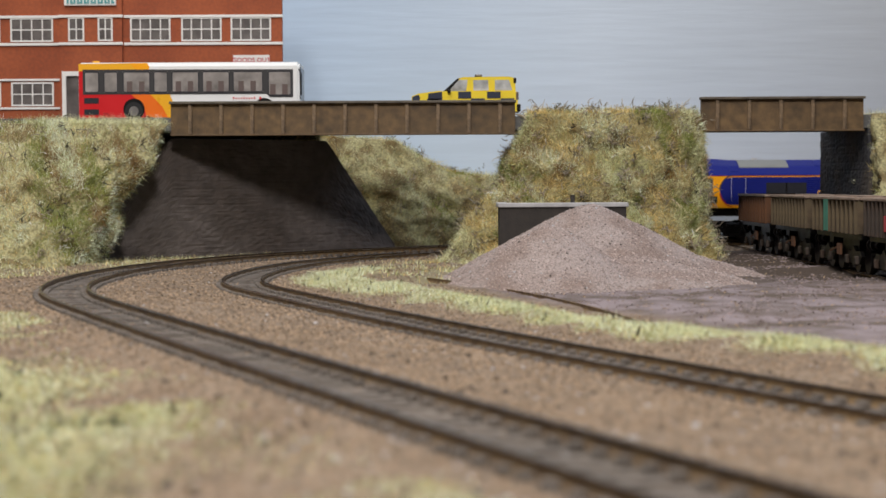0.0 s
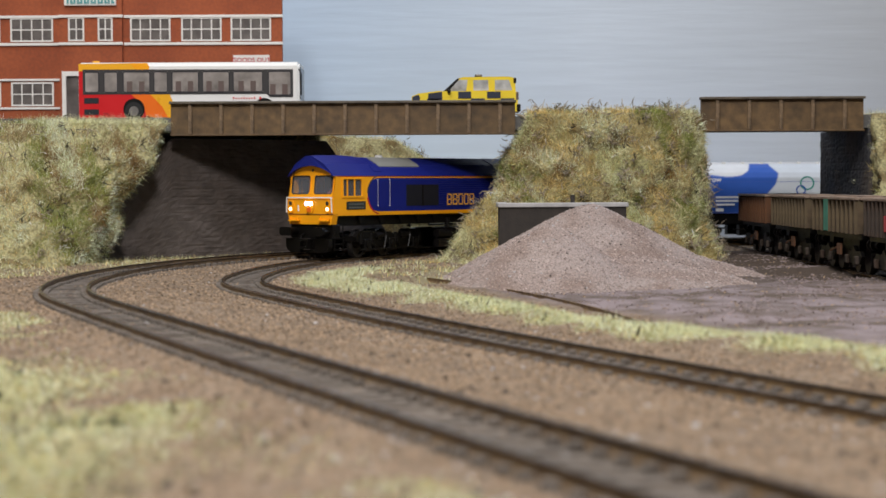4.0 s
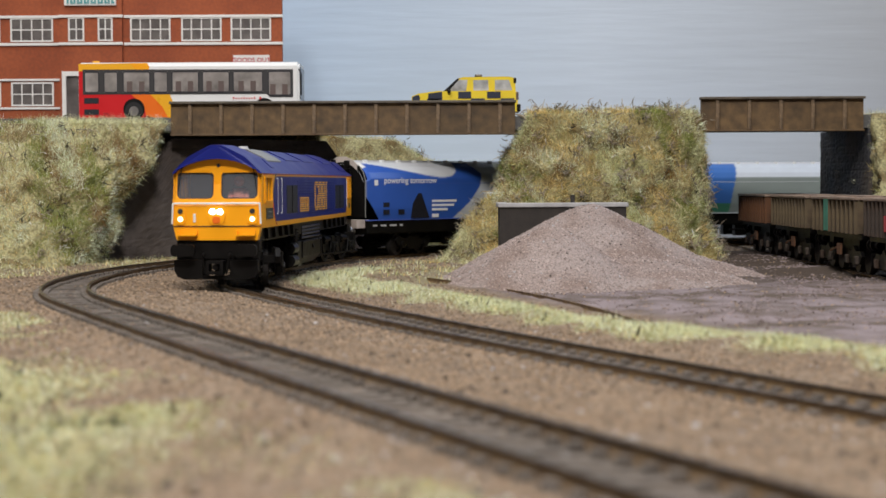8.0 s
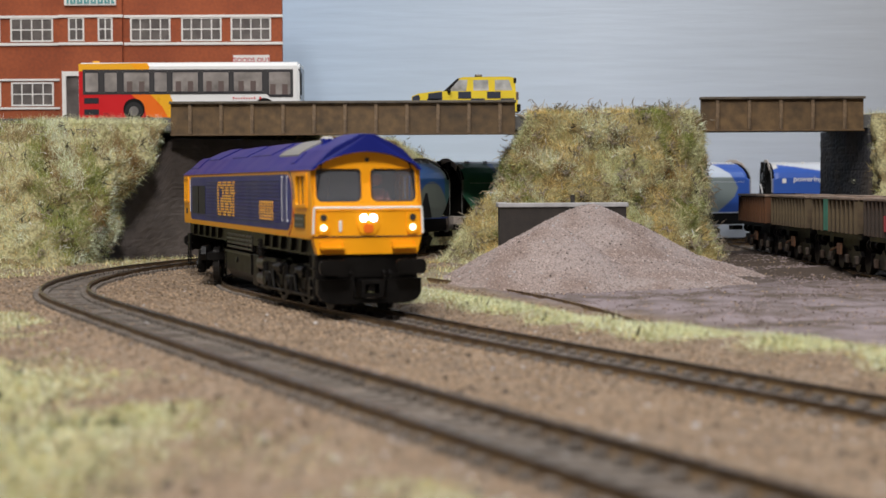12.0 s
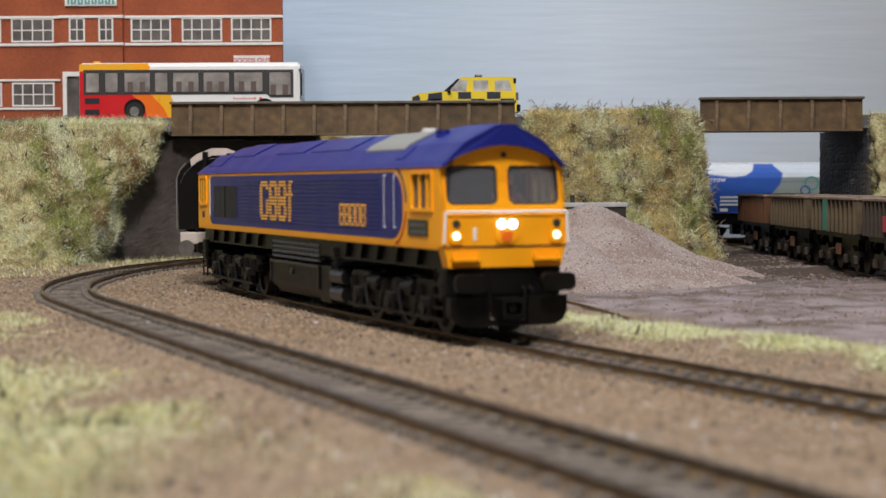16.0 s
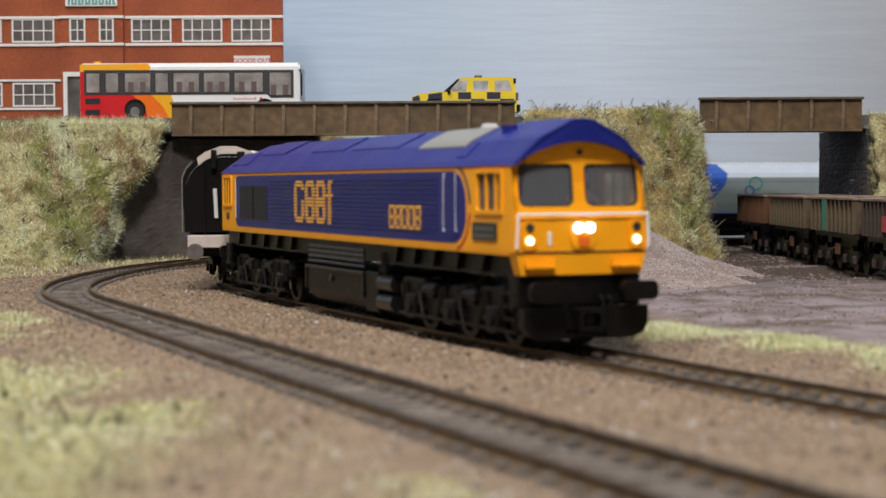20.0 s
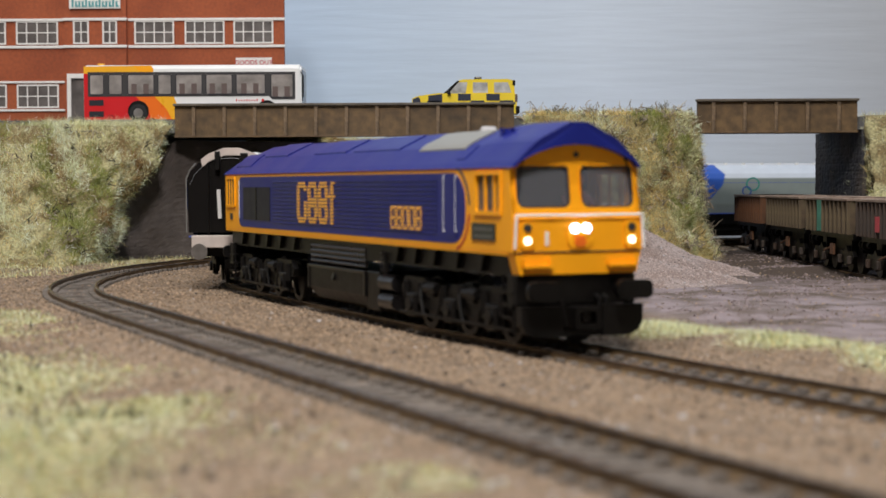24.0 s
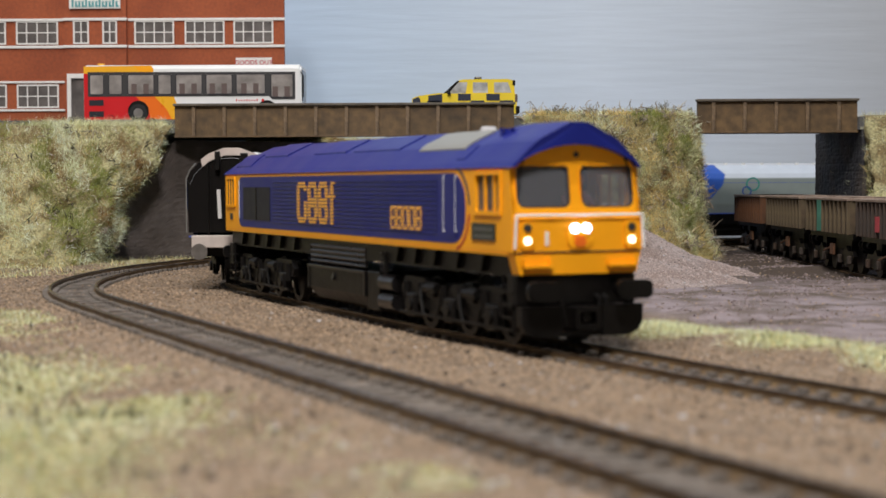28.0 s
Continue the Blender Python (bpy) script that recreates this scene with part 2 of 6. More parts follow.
def sheet(name, x0, x1, y0, y1, step, height, mat):
    nx, ny = int((x1 - x0) / step) + 1, int((y1 - y0) / step) + 1
    gx, gy = np.meshgrid(np.linspace(x0, x1, nx), np.linspace(y0, y1, ny))
    gz = height(gx, gy)
    v = np.stack([gx.ravel(), gy.ravel(), gz.ravel()], 1)
    i = np.arange(nx * ny).reshape(ny, nx)
    f = np.stack([i[:-1, :-1].ravel(), i[:-1, 1:].ravel(), i[1:, 1:].ravel(), i[1:, :-1].ravel()], 1)
    return raw(name, v, f, mat, smooth=True)


def ground_material():
    """Ballast-coloured earth, with a purple-grey yard and dark soil on the inner side."""
    m = EARTH.copy()
    m.name = "ground_cover"
    n, ln = m.node_tree.nodes, m.node_tree.links
    b = n["Principled BSDF"]
    old = b.inputs["Base Color"].links[0].from_socket
    at = n.new("ShaderNodeAttribute")
    at.attribute_name = "yard"
    no = n.new("ShaderNodeTexNoise")
    no.inputs["Scale"].default_value = 60
    no.inputs["Detail"].default_value = 6
    tc = n.new("ShaderNodeTexCoord")
    ln.new(tc.outputs["Object"], no.inputs["Vector"])
    rp = n.new("ShaderNodeValToRGB")
    rp.color_ramp.elements[0].color, rp.color_ramp.elements[0].position = (0.1, 0.072, 0.052, 1), 0.36
    rp.color_ramp.elements[1].color, rp.color_ramp.elements[1].position = (0.25, 0.2, 0.2, 1), 0.6
    ln.new(no.outputs[0], rp.inputs[0])
    so = n.new("ShaderNodeAttribute")
    so.attribute_name = "soil"
    dk = n.new("ShaderNodeMix")
    dk.data_type = "RGBA"
    ln.new(so.outputs["Fac"], dk.inputs[0])
    ln.new(rp.outputs[0], dk.inputs[6])
    dk.inputs[7].default_value = (0.07, 0.048, 0.034, 1)
    mx = n.new("ShaderNodeMix")
    mx.data_type = "RGBA"
    ln.new(at.outputs["Fac"], mx.inputs[0])
    ln.new(old, mx.inputs[6])
    ln.new(dk.outputs[2], mx.inputs[7])
    # mossy ground under the grass, grey dust between the rails
    out = mx.outputs[2]
    for name, colour in (("moss", (0.33, 0.32, 0.15, 1)), ("dust", (0.122, 0.103, 0.086, 1))):
        ta = n.new("ShaderNodeAttribute")
        ta.attribute_name = name
        m2 = n.new("ShaderNodeMix")
        m2.data_type = "RGBA"
        ln.new(ta.outputs["Fac"], m2.inputs[0])
        ln.new(out, m2.inputs[6])
        m2.inputs[7].default_value = colour
        out = m2.outputs[2]
    ln.new(out, b.inputs["Base Color"])
    return m


ground = tagged(sheet("ground", -0.62, 0.62, 0.09, 1.19, 0.004, ground_z, ground_material()), "dusty tan ballast and earth of the layout's surface", "ground", kind="structure")
co = np.empty(len(ground.data.vertices) * 3)
ground.data.vertices.foreach_get("co", co)
co = co.reshape(-1, 3)
di, _ = near_line(INNER, co[:, 0], co[:, 1])
soil = ground.data.attributes.new("soil", "FLOAT", "POINT")
soil.data.foreach_set("value", np.clip((co[:, 1] - 0.67) / 0.06, 0, 1) * np.clip((co[:, 0] - 0.05) / 0.04, 0, 1))
do_, _ = near_line(OUTER, co[:, 0], co[:, 1])
dust = ground.data.attributes.new("dust", "FLOAT", "POINT")
dust.data.foreach_set("value", 0.75 * np.clip((0.0125 - np.minimum(np.abs(do_), np.abs(di))) / 0.004, 0, 1))
yard = ground.data.attributes.new("yard", "FLOAT", "POINT")
yard.data.foreach_set("value", np.clip((di - 0.078) / 0.012, 0, 1) * np.clip((co[:, 0] - 0.0) / 0.03, 0, 1))

bm = bmesh.new()
box(bm, -620, 620, 90, 1190, -40, -9)
tagged(link("baseboard", bm, WOODDARK), "plain timber baseboard under the layout", "baseboard", kind="structure")

# ------------------------------------------------------------------ the room round the layout
ROOMPAINT = material("pale_room_paint", (0.62, 0.61, 0.59), 0.8, vary=0.04, scale=3, bump=0.0)
for name, b in (("floor", (-2100, 2100, -2100, 1700, -1040, -1000)), ("ceiling", (-2100, 2100, -2100, 1700, 1400, 1440)),
                ("wall_north", (-2100, 2100, 1600, 1660, -1000, 1400)), ("wall_south", (-2100, 2100, -2100, -2040, -1000, 1400)),
                ("wall_west", (-2100, -2040, -2040, 1600, -1000, 1400)), ("wall_east", (2040, 2100, -2040, 1600, -1000, 1400))):
    bm = bmesh.new()
    box(bm, *b)
    tagged(link(name, bm, ROOMPAINT), "plain pale room " + name.split("_")[0], name.split("_")[0], kind="structure")


# backdrop board, painted sky
def sky_paint():
    m = bpy.data.materials.new("painted_sky")
    m.use_nodes = True
    n, ln = m.node_tree.nodes, m.node_tree.links
    b = n["Principled BSDF"]
    b.inputs["Roughness"].default_value = 0.75
    tc = n.new("ShaderNodeTexCoord")
    sx = n.new("ShaderNodeSeparateXYZ")
    ln.new(tc.outputs["Object"], sx.inputs[0])
    hr = n.new("ShaderNodeMapRange")
    hr.inputs[1].default_value, hr.inputs[2].default_value = -0.15, 0.42
    ln.new(sx.outputs[0], hr.inputs[0])
    rp = n.new("ShaderNodeValToRGB")
    e = rp.color_ramp.elements
    e[0].position, e[0].color = 0.0, (0.47, 0.612, 0.78, 1)
    e[1].position, e[1].color = 1.0, (0.385, 0.385, 0.385, 1)
    mid = e.new(0.45)
    mid.color = (0.63, 0.715, 0.815, 1)
    ln.new(hr.outputs[0], rp.inputs[0])
    mp = n.new("ShaderNodeMapping")
    mp.inputs["Scale"].default_value = (14, 14, 170)
    ln.new(tc.outputs["Object"], mp.inputs[0])
    br = n.new("ShaderNodeTexNoise")
    br.inputs["Scale"].default_value, br.inputs["Detail"].default_value = 1.0, 5.0
    ln.new(mp.outputs[0], br.inputs["Vector"])
    vr = n.new("ShaderNodeMapRange")
    vr.inputs[1].default_value, vr.inputs[2].default_value, vr.inputs[3].default_value, vr.inputs[4].default_value = 0.3, 0.7, 0.965, 1.035
    ln.new(br.outputs[0], vr.inputs[0])
    hv = n.new("ShaderNodeHueSaturation")
    ln.new(rp.outputs[0], hv.inputs["Color"])
    ln.new(vr.outputs[0], hv.inputs["Value"])
    ln.new(hv.outputs[0], b.inputs["Base Color"])
    bp = n.new("ShaderNodeBump")
    bp.inputs["Strength"].default_value, bp.inputs["Distance"].default_value = 0.35, 0.001
    ln.new(br.outputs[0], bp.inputs["Height"])
    ln.new(bp.outputs[0], b.inputs["Normal"])
    return m


bm = bmesh.new()
box(bm, -620, 620, 1192, 1204, -40, 420)
tagged(link("backdrop", bm, sky_paint()), "board painted as pale blue-grey sky with brush strokes", "backdrop", kind="structure")

# ------------------------------------------------------------------ track
def sweep(name, path, off, profile, zf, mat, parent, s0, s1):
    p = path[(path[:, 0] >= s0) & (path[:, 0] <= s1)][::3]
    k = len(profile)
    verts, faces = [], []
    for _, x, y, t in p:
        z = zf(y)
        for d, h in profile:
            verts.append((x - (off + d) * math.sin(t), y + (off + d) * math.cos(t), z + h))
    for i in range(len(p) - 1):
        for j in range(k):
            faces.append((i * k + j, i * k + (j + 1) % k, (i + 1) * k + (j + 1) % k, (i + 1) * k + j))
    return raw(name, verts, faces, mat, parent)


RAIL_SIDE = [(-0.00045, -0.0006), (-0.00032, -0.0009), (-0.00032, -0.0019), (-0.0011, -0.0025), (0.0011, -0.0025), (0.00032, -0.0019), (0.00032, -0.0009), (0.00045, -0.0006)]
RAIL_HEAD = [(-0.00045, -0.0006), (-0.00045, -0.00015), (-0.0003, 0.0), (0.0003, 0.0), (0.00045, -0.00015), (0.00045, -0.0006)]


def sleeper_mesh():
    bm = bmesh.new()
    box(bm, -1.6, 1.6, -11.2, 11.2, -4.2, -2.5)
    for y in (-8.25, 8.25):
        for d in (-1.75, 1.75):
            box(bm, -1.25, 1.25, y + d - 0.95, y + d + 0.95, -2.6, -1.55, 0.25)
    return bm


def track(name, path, zf, s0, s1, sleepers, label):
    tr = tagged(empty(name), label, "track", kind="structure")
    for off in (-0.00825, 0.00825):
        r = sweep("rail", path, off, RAIL_SIDE, zf, RUST, tr, s0, s1)
        h = sweep("rail_head", path, off, RAIL_HEAD, zf, RAILTOP, r, s0, s1)
        h["label"] = "worn shiny top of the rail"
    first = None
    s = sleepers[0]
    rnd = random.Random(len(name))
    while s < sleepers[1]:
        x, y, t = along(path, s)
        m = pose(x, y, zf(y) + rnd.uniform(-0.0002, 0.0002), 0, 0, math.degrees(t) + rnd.uniform(-2, 2))
        if first is None:
            first = part("sleeper", sleeper_mesh(), SLEEPER, tr)
            first.matrix_basis = m
        else:
            again(first, m)
        s += 0.0066
    return tr


track("outer_track", OUTER, outer_z, -1.0, 0.93, (-0.62, 0.92), "rusty model railway track laid in ballast, outer line")
track("inner_track", INNER, lambda y: 0.0, -1.6, 0.93, (-0.62, 0.92), "rusty model railway track laid in ballast, inner line")
SIDING = np.array([(s, 0.198, 1.16 - s, -math.pi / 2) for s in np.arange(0, 0.9, 0.002)])
track("siding_track", SIDING, lambda y: -0.0012, 0.0, 0.78, (0.05, 0.7), "rusty siding track sunk in dark soil")
BURIED = np.array([(s, -0.0306 + 0.508 * s - 0.688 * s * s, 0.80 - s, math.atan2(-1.0, 0.508 - 1.376 * s)) for s in np.arange(0, 0.38, 0.002)])
old = tagged(empty("buried_rail"), "old rusty rail half buried beside the grass verge", "rail", kind="structure")
sweep("rail", BURIED, 0.0, [(a, b + 0.0009) for a, b in RAIL_SIDE], lambda y: -0.0021, RUST, old, 0.05, 0.42)

# ------------------------------------------------------------------ road, bridges, abutments
ROAD_Z = 77.5
STIFF = material("worn_stiffener", (0.19, 0.125, 0.068), 0.55, vary=0.45, scale=260, second=(0.07, 0.045, 0.024), mix_scale=120)


def girder(name, x0, x1, y0, y1, z0, z1, posts, label):
    g = tagged(empty(name), label, "girder")
    bm = bmesh.new()
    box(bm, x0, x1, y0 + 1.2, y1, z0 + 1.0, z1 - 1.4)
    part("web", bm, GIRDER, g)
    bm = bmesh.new()
    box(bm, x0 - 0.6, x1 + 0.6, y0 - 1.6, y1 + 1.2, z1 - 1.4, z1, 0.25)
    part("top_flange", bm, COPING, g, "worn greyish top flange")
    bm = bmesh.new()
    box(bm, x0 - 0.2, x1 + 0.2, y0 - 0.4, y1 + 0.8, z0, z0 + 1.0, 0.2)
    part("bottom_flange", bm, GIRDER, g)
    first = None
    for x in posts:
        if first is None:
            bm = bmesh.new()
            box(bm, -1.0, 1.0, y0 - 0.6, y0 + 1.2, z0 + 1.0, z1 - 1.4, 0.2)
            first = part("stiffener", bm, STIFF, g, "vertical stiffener with worn edges")
            first.location.x = x * MM
        else:
            again(first, pose(x * MM, 0, 0))
    return g


B1 = (-152.2, 40.8)
girder("long_bridge_girder", *B1, 950, 954, 67.2, 86.4, [B1[0] + 11 + 17.35 * i for i in range(11)], "brown plate girder bridge side over the running lines")
girder("long_bridge_back_girder", -75, 44, 1032, 1035, 71.5, 84.0, [-60 + 18 * i for i in range(6)], "brown plate girder on the far side of the bridge")
B2 = (145.0, 236.0)
girder("short_bridge_girder", *B2, 950, 954, 68.2, 87.6, [B2[0] + 9 + 17.8 * i for i in range(5)], "brown plate girder bridge side over the siding")

bm = bmesh.new()
box(bm, -420, 420, 954, 1032, 70, ROAD_Z)
tagged(link("road", bm, TARMAC), "narrow grey road carried over the railway", "road", kind="structure")
bm = bmesh.new()
box(bm, -420, -80, 1032, 1190, 71.5, ROAD_Z)
tagged(link("building_plot", bm, TARMAC), "level grey ground behind the road", "ground", kind="structure")


def wall_slab(name, a, b, profile, thick, mat, label):
    """A masonry wall along the line a to b; profile is its outline in (distance along, height)."""
    a, b = Vector(a), Vector(b)
    d = (b - a).normalized()
    nrm = Vector((-d.y, d.x))
    n = 110
    us = [p[0] for p in profile]
    zs = [p[1] for p in profile]
    verts, faces = [], []
    rows = 80
    for side in (0, 1):
        for i in range(n + 1):
            u = us[0] + (us[-1] - us[0]) * i / n
            top = float(np.interp(u, us, zs))
            for j in range(rows + 1):
                z = -6 + (top + 6) * j / rows
                course = z / 4.6 + 0.25 * noise.noise((u * 0.03, 0, 1))
                groove = 0.16 if course % 1 < 0.14 or (u / 11 + 0.5 * (int(course) % 2) + 0.2 * noise.noise((int(course), 0, 5))) % 1 < 0.06 else 0.0
                face = 0.5 * noise.noise((u * 0.05, z * 0.12, 3.1)) + 0.35 * noise.noise((u * 0.3, z * 0.6, 7)) + groove
                q = a + d * u + nrm * (thick if side else face)
                verts.append((q.x * MM, q.y * MM, z * MM))
    w = rows + 1
    half = (n + 1) * w
    for side in (0, 1):
        for i in range(n):
            for j in range(rows):
                k = side * half + i * w + j
                faces.append((k, k + w, k + w + 1, k + 1))
    for i in range(n):
        k = i * w + rows
        faces.append((k, k + w, k + half + w, k + half))
    for i in (0, n):
        for j in range(rows):
            k = i * w + j
            faces.append((k, k + 1, k + half + 1, k + half))
    return tagged(raw(name, verts, faces, mat, smooth=False), label, "wall", kind="structure")


# abutment of the long bridge: level under the deck, falling away as wing walls
wall_slab("abutment_west", (-190, 936), (-30, 1056), [(0, 22), (45, 66), (150, 66), (200, 2)], 14, WALLSTONE, "dark grey stone bridge abutment with sloping wing walls")
wall_slab("abutment_siding", (232.5, 1044), (239.5, 953), [(0, 70), (91, 70)], 14, PIERSTONE, "dark stone abutment beside the siding")
# ------------------------------------------------------------------ banks
GRASS_PALE = material("pale_static_grass", (0.75, 0.74, 0.46), 0.8, vary=0.1, scale=60, island=0.35, bump=0, second=(0.62, 0.62, 0.33), mix_scale=30, spec=0.2)
GRASS_STRAW = material("straw_static_grass", (0.72, 0.54, 0.22), 0.8, vary=0.1, scale=60, island=0.4, bump=0, second=(0.55, 0.43, 0.18), mix_scale=40, spec=0.2)
GRASS_GREEN = material("green_static_grass", (0.29, 0.32, 0.08), 0.8, vary=0.1, scale=60, island=0.4, bump=0, second=(0.2, 0.23, 0.06), mix_scale=30, spec=0.2)
PALETWIG = material("pale_dry_stems", (0.62, 0.5, 0.3), 0.6, vary=0.2, scale=60, island=0.4, bump=0)
TWIG = material("dark_scatter_twigs", (0.05, 0.042, 0.03), 0.9, vary=0.2, scale=60, island=0.5, bump=0)


def bank(name, base, top, z0, z1, label, bulge=1.0, seed=1, rows=40, flare=1.0, fall=()):
    """A mound lofted from its foot outline to its top outline (closed rings of x, y in mm), uneven, with a level top."""
    def dense(ring_pts, n=230):
        p = np.array(list(ring_pts) + [ring_pts[0]], float)
        d = np.concatenate([[0], np.cumsum(np.hypot(*np.diff(p, axis=0).T))])
        u = np.linspace(0, 1, len(p))
        q = np.linspace(0, 1, n, endpoint=False)
        return np.stack([np.interp(q, u, p[:, 0]), np.interp(q, u, p[:, 1])], 1)
    b, t = dense(base), dense(top)
    n = len(b)
    c = t.mean(0)
    verts = []
    for j in range(rows + 1):
        w = j / rows
        k = w ** flare
        r = b * (1 - k) + t * k
        z = z0 + (z1 - z0) * w
        for i, (x, y) in enumerate(r):
            out = Vector((x - c[0], y - c[1], 8)).normalized()
            k = bulge * math.sin(math.pi * min(1, w * 0.95 + 0.05)) + 0.35
            h = 8.5 * noise.noise((x * 0.028, y * 0.028, z * 0.035 + seed)) + 5.2 * noise.noise((x * 0.075, y * 0.075, z * 0.09 + seed)) + 2.0 * noise.noise((x * 0.17, y * 0.17, z * 0.19 + seed)) + 1.0 * noise.noise((x * 0.3, y * 0.3, z * 0.3 + seed))
            q = Vector((x, y, z)) + out * h * k
            if fall:
                q.z = z0 + (q.z - z0) * float(np.interp(q.x, *fall))
            verts.append(q * MM)
    for j in range(1, 7):
        w = j / 7
        for x, y in t:
            q = Vector((x + (c[0] - x) * w, y + (c[1] - y) * w, z1 + 1.4 * noise.noise((x * 0.05, w * 5, seed)) - 0.3))
            if fall:
                q.z = z0 + (q.z - z0) * float(np.interp(q.x, *fall))
            verts.append(q * MM)
    faces = []
    levels = rows + 7
    for j in range(levels - 1):
        for i in range(n):
            faces.append((j * n + i, j * n + (i + 1) % n, (j + 1) * n + (i + 1) % n, (j + 1) * n + i))
    return tagged(raw(name, verts, faces, SOIL, smooth=True), label, "embankment", kind="structure")


def surface_points(ob, count, rng, keep=None):
    """Random points and normals on a mesh, even by area."""
    me = ob.data
    me.calc_loop_triangles()
    t = np.empty(len(me.loop_triangles) * 3, int)
    me.loop_triangles.foreach_get("vertices", t)
    t = t.reshape(-1, 3)
    v = np.empty(len(me.vertices) * 3)
    me.vertices.foreach_get("co", v)
    v = v.reshape(-1, 3)
    a, b, c = v[t[:, 0]], v[t[:, 1]], v[t[:, 2]]
    nr = np.cross(b - a, c - a)
    ar = np.linalg.norm(nr, axis=1)
    if keep is not None:
        ar = ar * keep((a + b + c) / 3)
    k = rng.choice(len(t), count, p=ar / ar.sum())
    u, w = rng.rand(count, 1), rng.rand(count, 1)
    flip = (u + w) > 1
    u, w = np.where(flip, 1 - u, u), np.where(flip, 1 - w, w)
    nn = nr[k] / (np.linalg.norm(nr[k], axis=1, keepdims=True) + 1e-12)
    return a[k] + u * (b[k] - a[k]) + w * (c[k] - a[k]), nn


def blades(name, pts, nrm, length, width, lean, mat, rng, label, category="grass", up=0.5):
    """Fine upright fibres on a surface, each a slim folded blade, all one object."""
    n = len(pts)
    d = nrm * (1 - up) + np.array([0, 0, up])
    d = d + lean * rng.normal(size=(n, 3))
    d /= np.linalg.norm(d, axis=1, keepdims=True) + 1e-9
    L = length * rng.uniform(0.55, 1.25, (n, 1))
    side = np.cross(d, rng.normal(size=(n, 3)))
    side /= np.linalg.norm(side, axis=1, keepdims=True) + 1e-9
    w = width * rng.uniform(0.6, 1.3, (n, 1))
    base = pts - nrm * 0.0003
    mid = base + d * L * 0.55
    tip = base + d * L + 0.25 * L * rng.normal(size=(n, 3)) * lean
    v = np.stack([base - side * w / 2, base + side * w / 2, mid + side * w / 2.6, mid - side * w / 2.6, tip], 1).reshape(-1, 3)
    i = np.arange(n)[:, None] * 5
    me = bpy.data.meshes.new(name)
    me.vertices.add(n * 5)
    me.vertices.foreach_set("co", v.ravel())
    me.loops.add(n * 7)
    me.loops.foreach_set("vertex_index", (i + np.array([0, 1, 2, 3, 3, 2, 4])).ravel().astype(np.int32))
    me.polygons.add(n * 2)
    me.polygons.foreach_set("loop_start", (np.arange(n)[:, None] * 7 + np.array([0, 4])).ravel().astype(np.int32))
    me.update(calc_edges=True)
    me.materials.append(mat)
    return tagged(new(name, me), label, category, kind="stuff")


def stones(name, pts, size, mat, rng, label, category="gravel"):
    """Small angular chips lying on a surface, one object."""
    n = len(pts)
    base = np.array([(1, 0, -0.4), (-0.5, 0.87, -0.4), (-0.5, -0.87, -0.4), (0.5, 0.3, 0.55), (-0.5, 0.1, 0.5)])
    s = size * rng.uniform(0.4, 1.3, (n, 1, 1))
    a = rng.uniform(0, 6.283, n)
    ca, sa = np.cos(a)[:, None], np.sin(a)[:, None]
    j = base[None] + 0.3 * rng.normal(size=(n, 5, 3))
    x = j[:, :, 0] * ca - j[:, :, 1] * sa
    y = j[:, :, 0] * sa + j[:, :, 1] * ca
    v = (pts[:, None] + np.stack([x, y, j[:, :, 2] * 0.8], 2) * s).reshape(-1, 3)
    i = np.arange(n)[:, None] * 5
    f = np.concatenate([i + np.array(q) for q in ((0, 1, 3), (1, 4, 3), (1, 2, 4), (2, 0, 3), (2, 3, 4))])
    me = bpy.data.meshes.new(name)
    me.from_pydata(v.tolist(), [], f.tolist())
    me.materials.append(mat)
    return tagged(new(name, me), label, category, kind="stuff")


rng = np.random.RandomState(4)
mid = bank("embankment_middle", [(-8, 893), (20, 882), (85, 880), (136, 890), (156, 926), (154, 1010), (120, 1030), (48, 1030), (24, 990)],
           [(48, 947), (60, 943), (95, 942), (130, 943), (142, 948), (144, 1000), (110, 1028), (64, 1028), (52, 1010)], -5, 78.5, "steep rough embankment clad in straw and olive grass between the bridges", seed=2, flare=0.62)
west = bank("embankment_west", [(-460, 800), (-300, 805), (-215, 815), (-184, 846), (-186, 892), (-200, 940), (-300, 1000), (-460, 1000)],
            [(-460, 925), (-300, 935), (-200, 936), (-170, 938), (-153, 946), (-168, 962), (-300, 1000), (-460, 1000)], -5, 74.0, "sloping embankment with pale green and straw grass beside the abutment", seed=5)
east = bank("embankment_east", [(238, 890), (300, 880), (440, 870), (440, 1000), (300, 1030), (246, 1030), (245, 980), (240, 930)],
            [(240, 950), (300, 946), (440, 940), (440, 1000), (300, 1026), (246, 1026), (245, 1000), (242, 970)], -5, 78, "grassy embankment at the end of the short bridge", seed=9)
hill = bank("hillside", [(-130, 1072), (-40, 1078), (20, 1100), (70, 1130), (90, 1188), (0, 1190), (-80, 1190), (-130, 1190)],
            [(-130, 1110), (-70, 1112), (-20, 1122), (30, 1145), (50, 1184), (-30, 1188), (-80, 1188), (-130, 1188)], -5, 70,
            "far hillside with mossy green and brown scrub below the sky board", seed=13, fall=((-60, -32, -12, 8, 60), (1.0, 0.98, 0.8, 0.68, 0.64)))

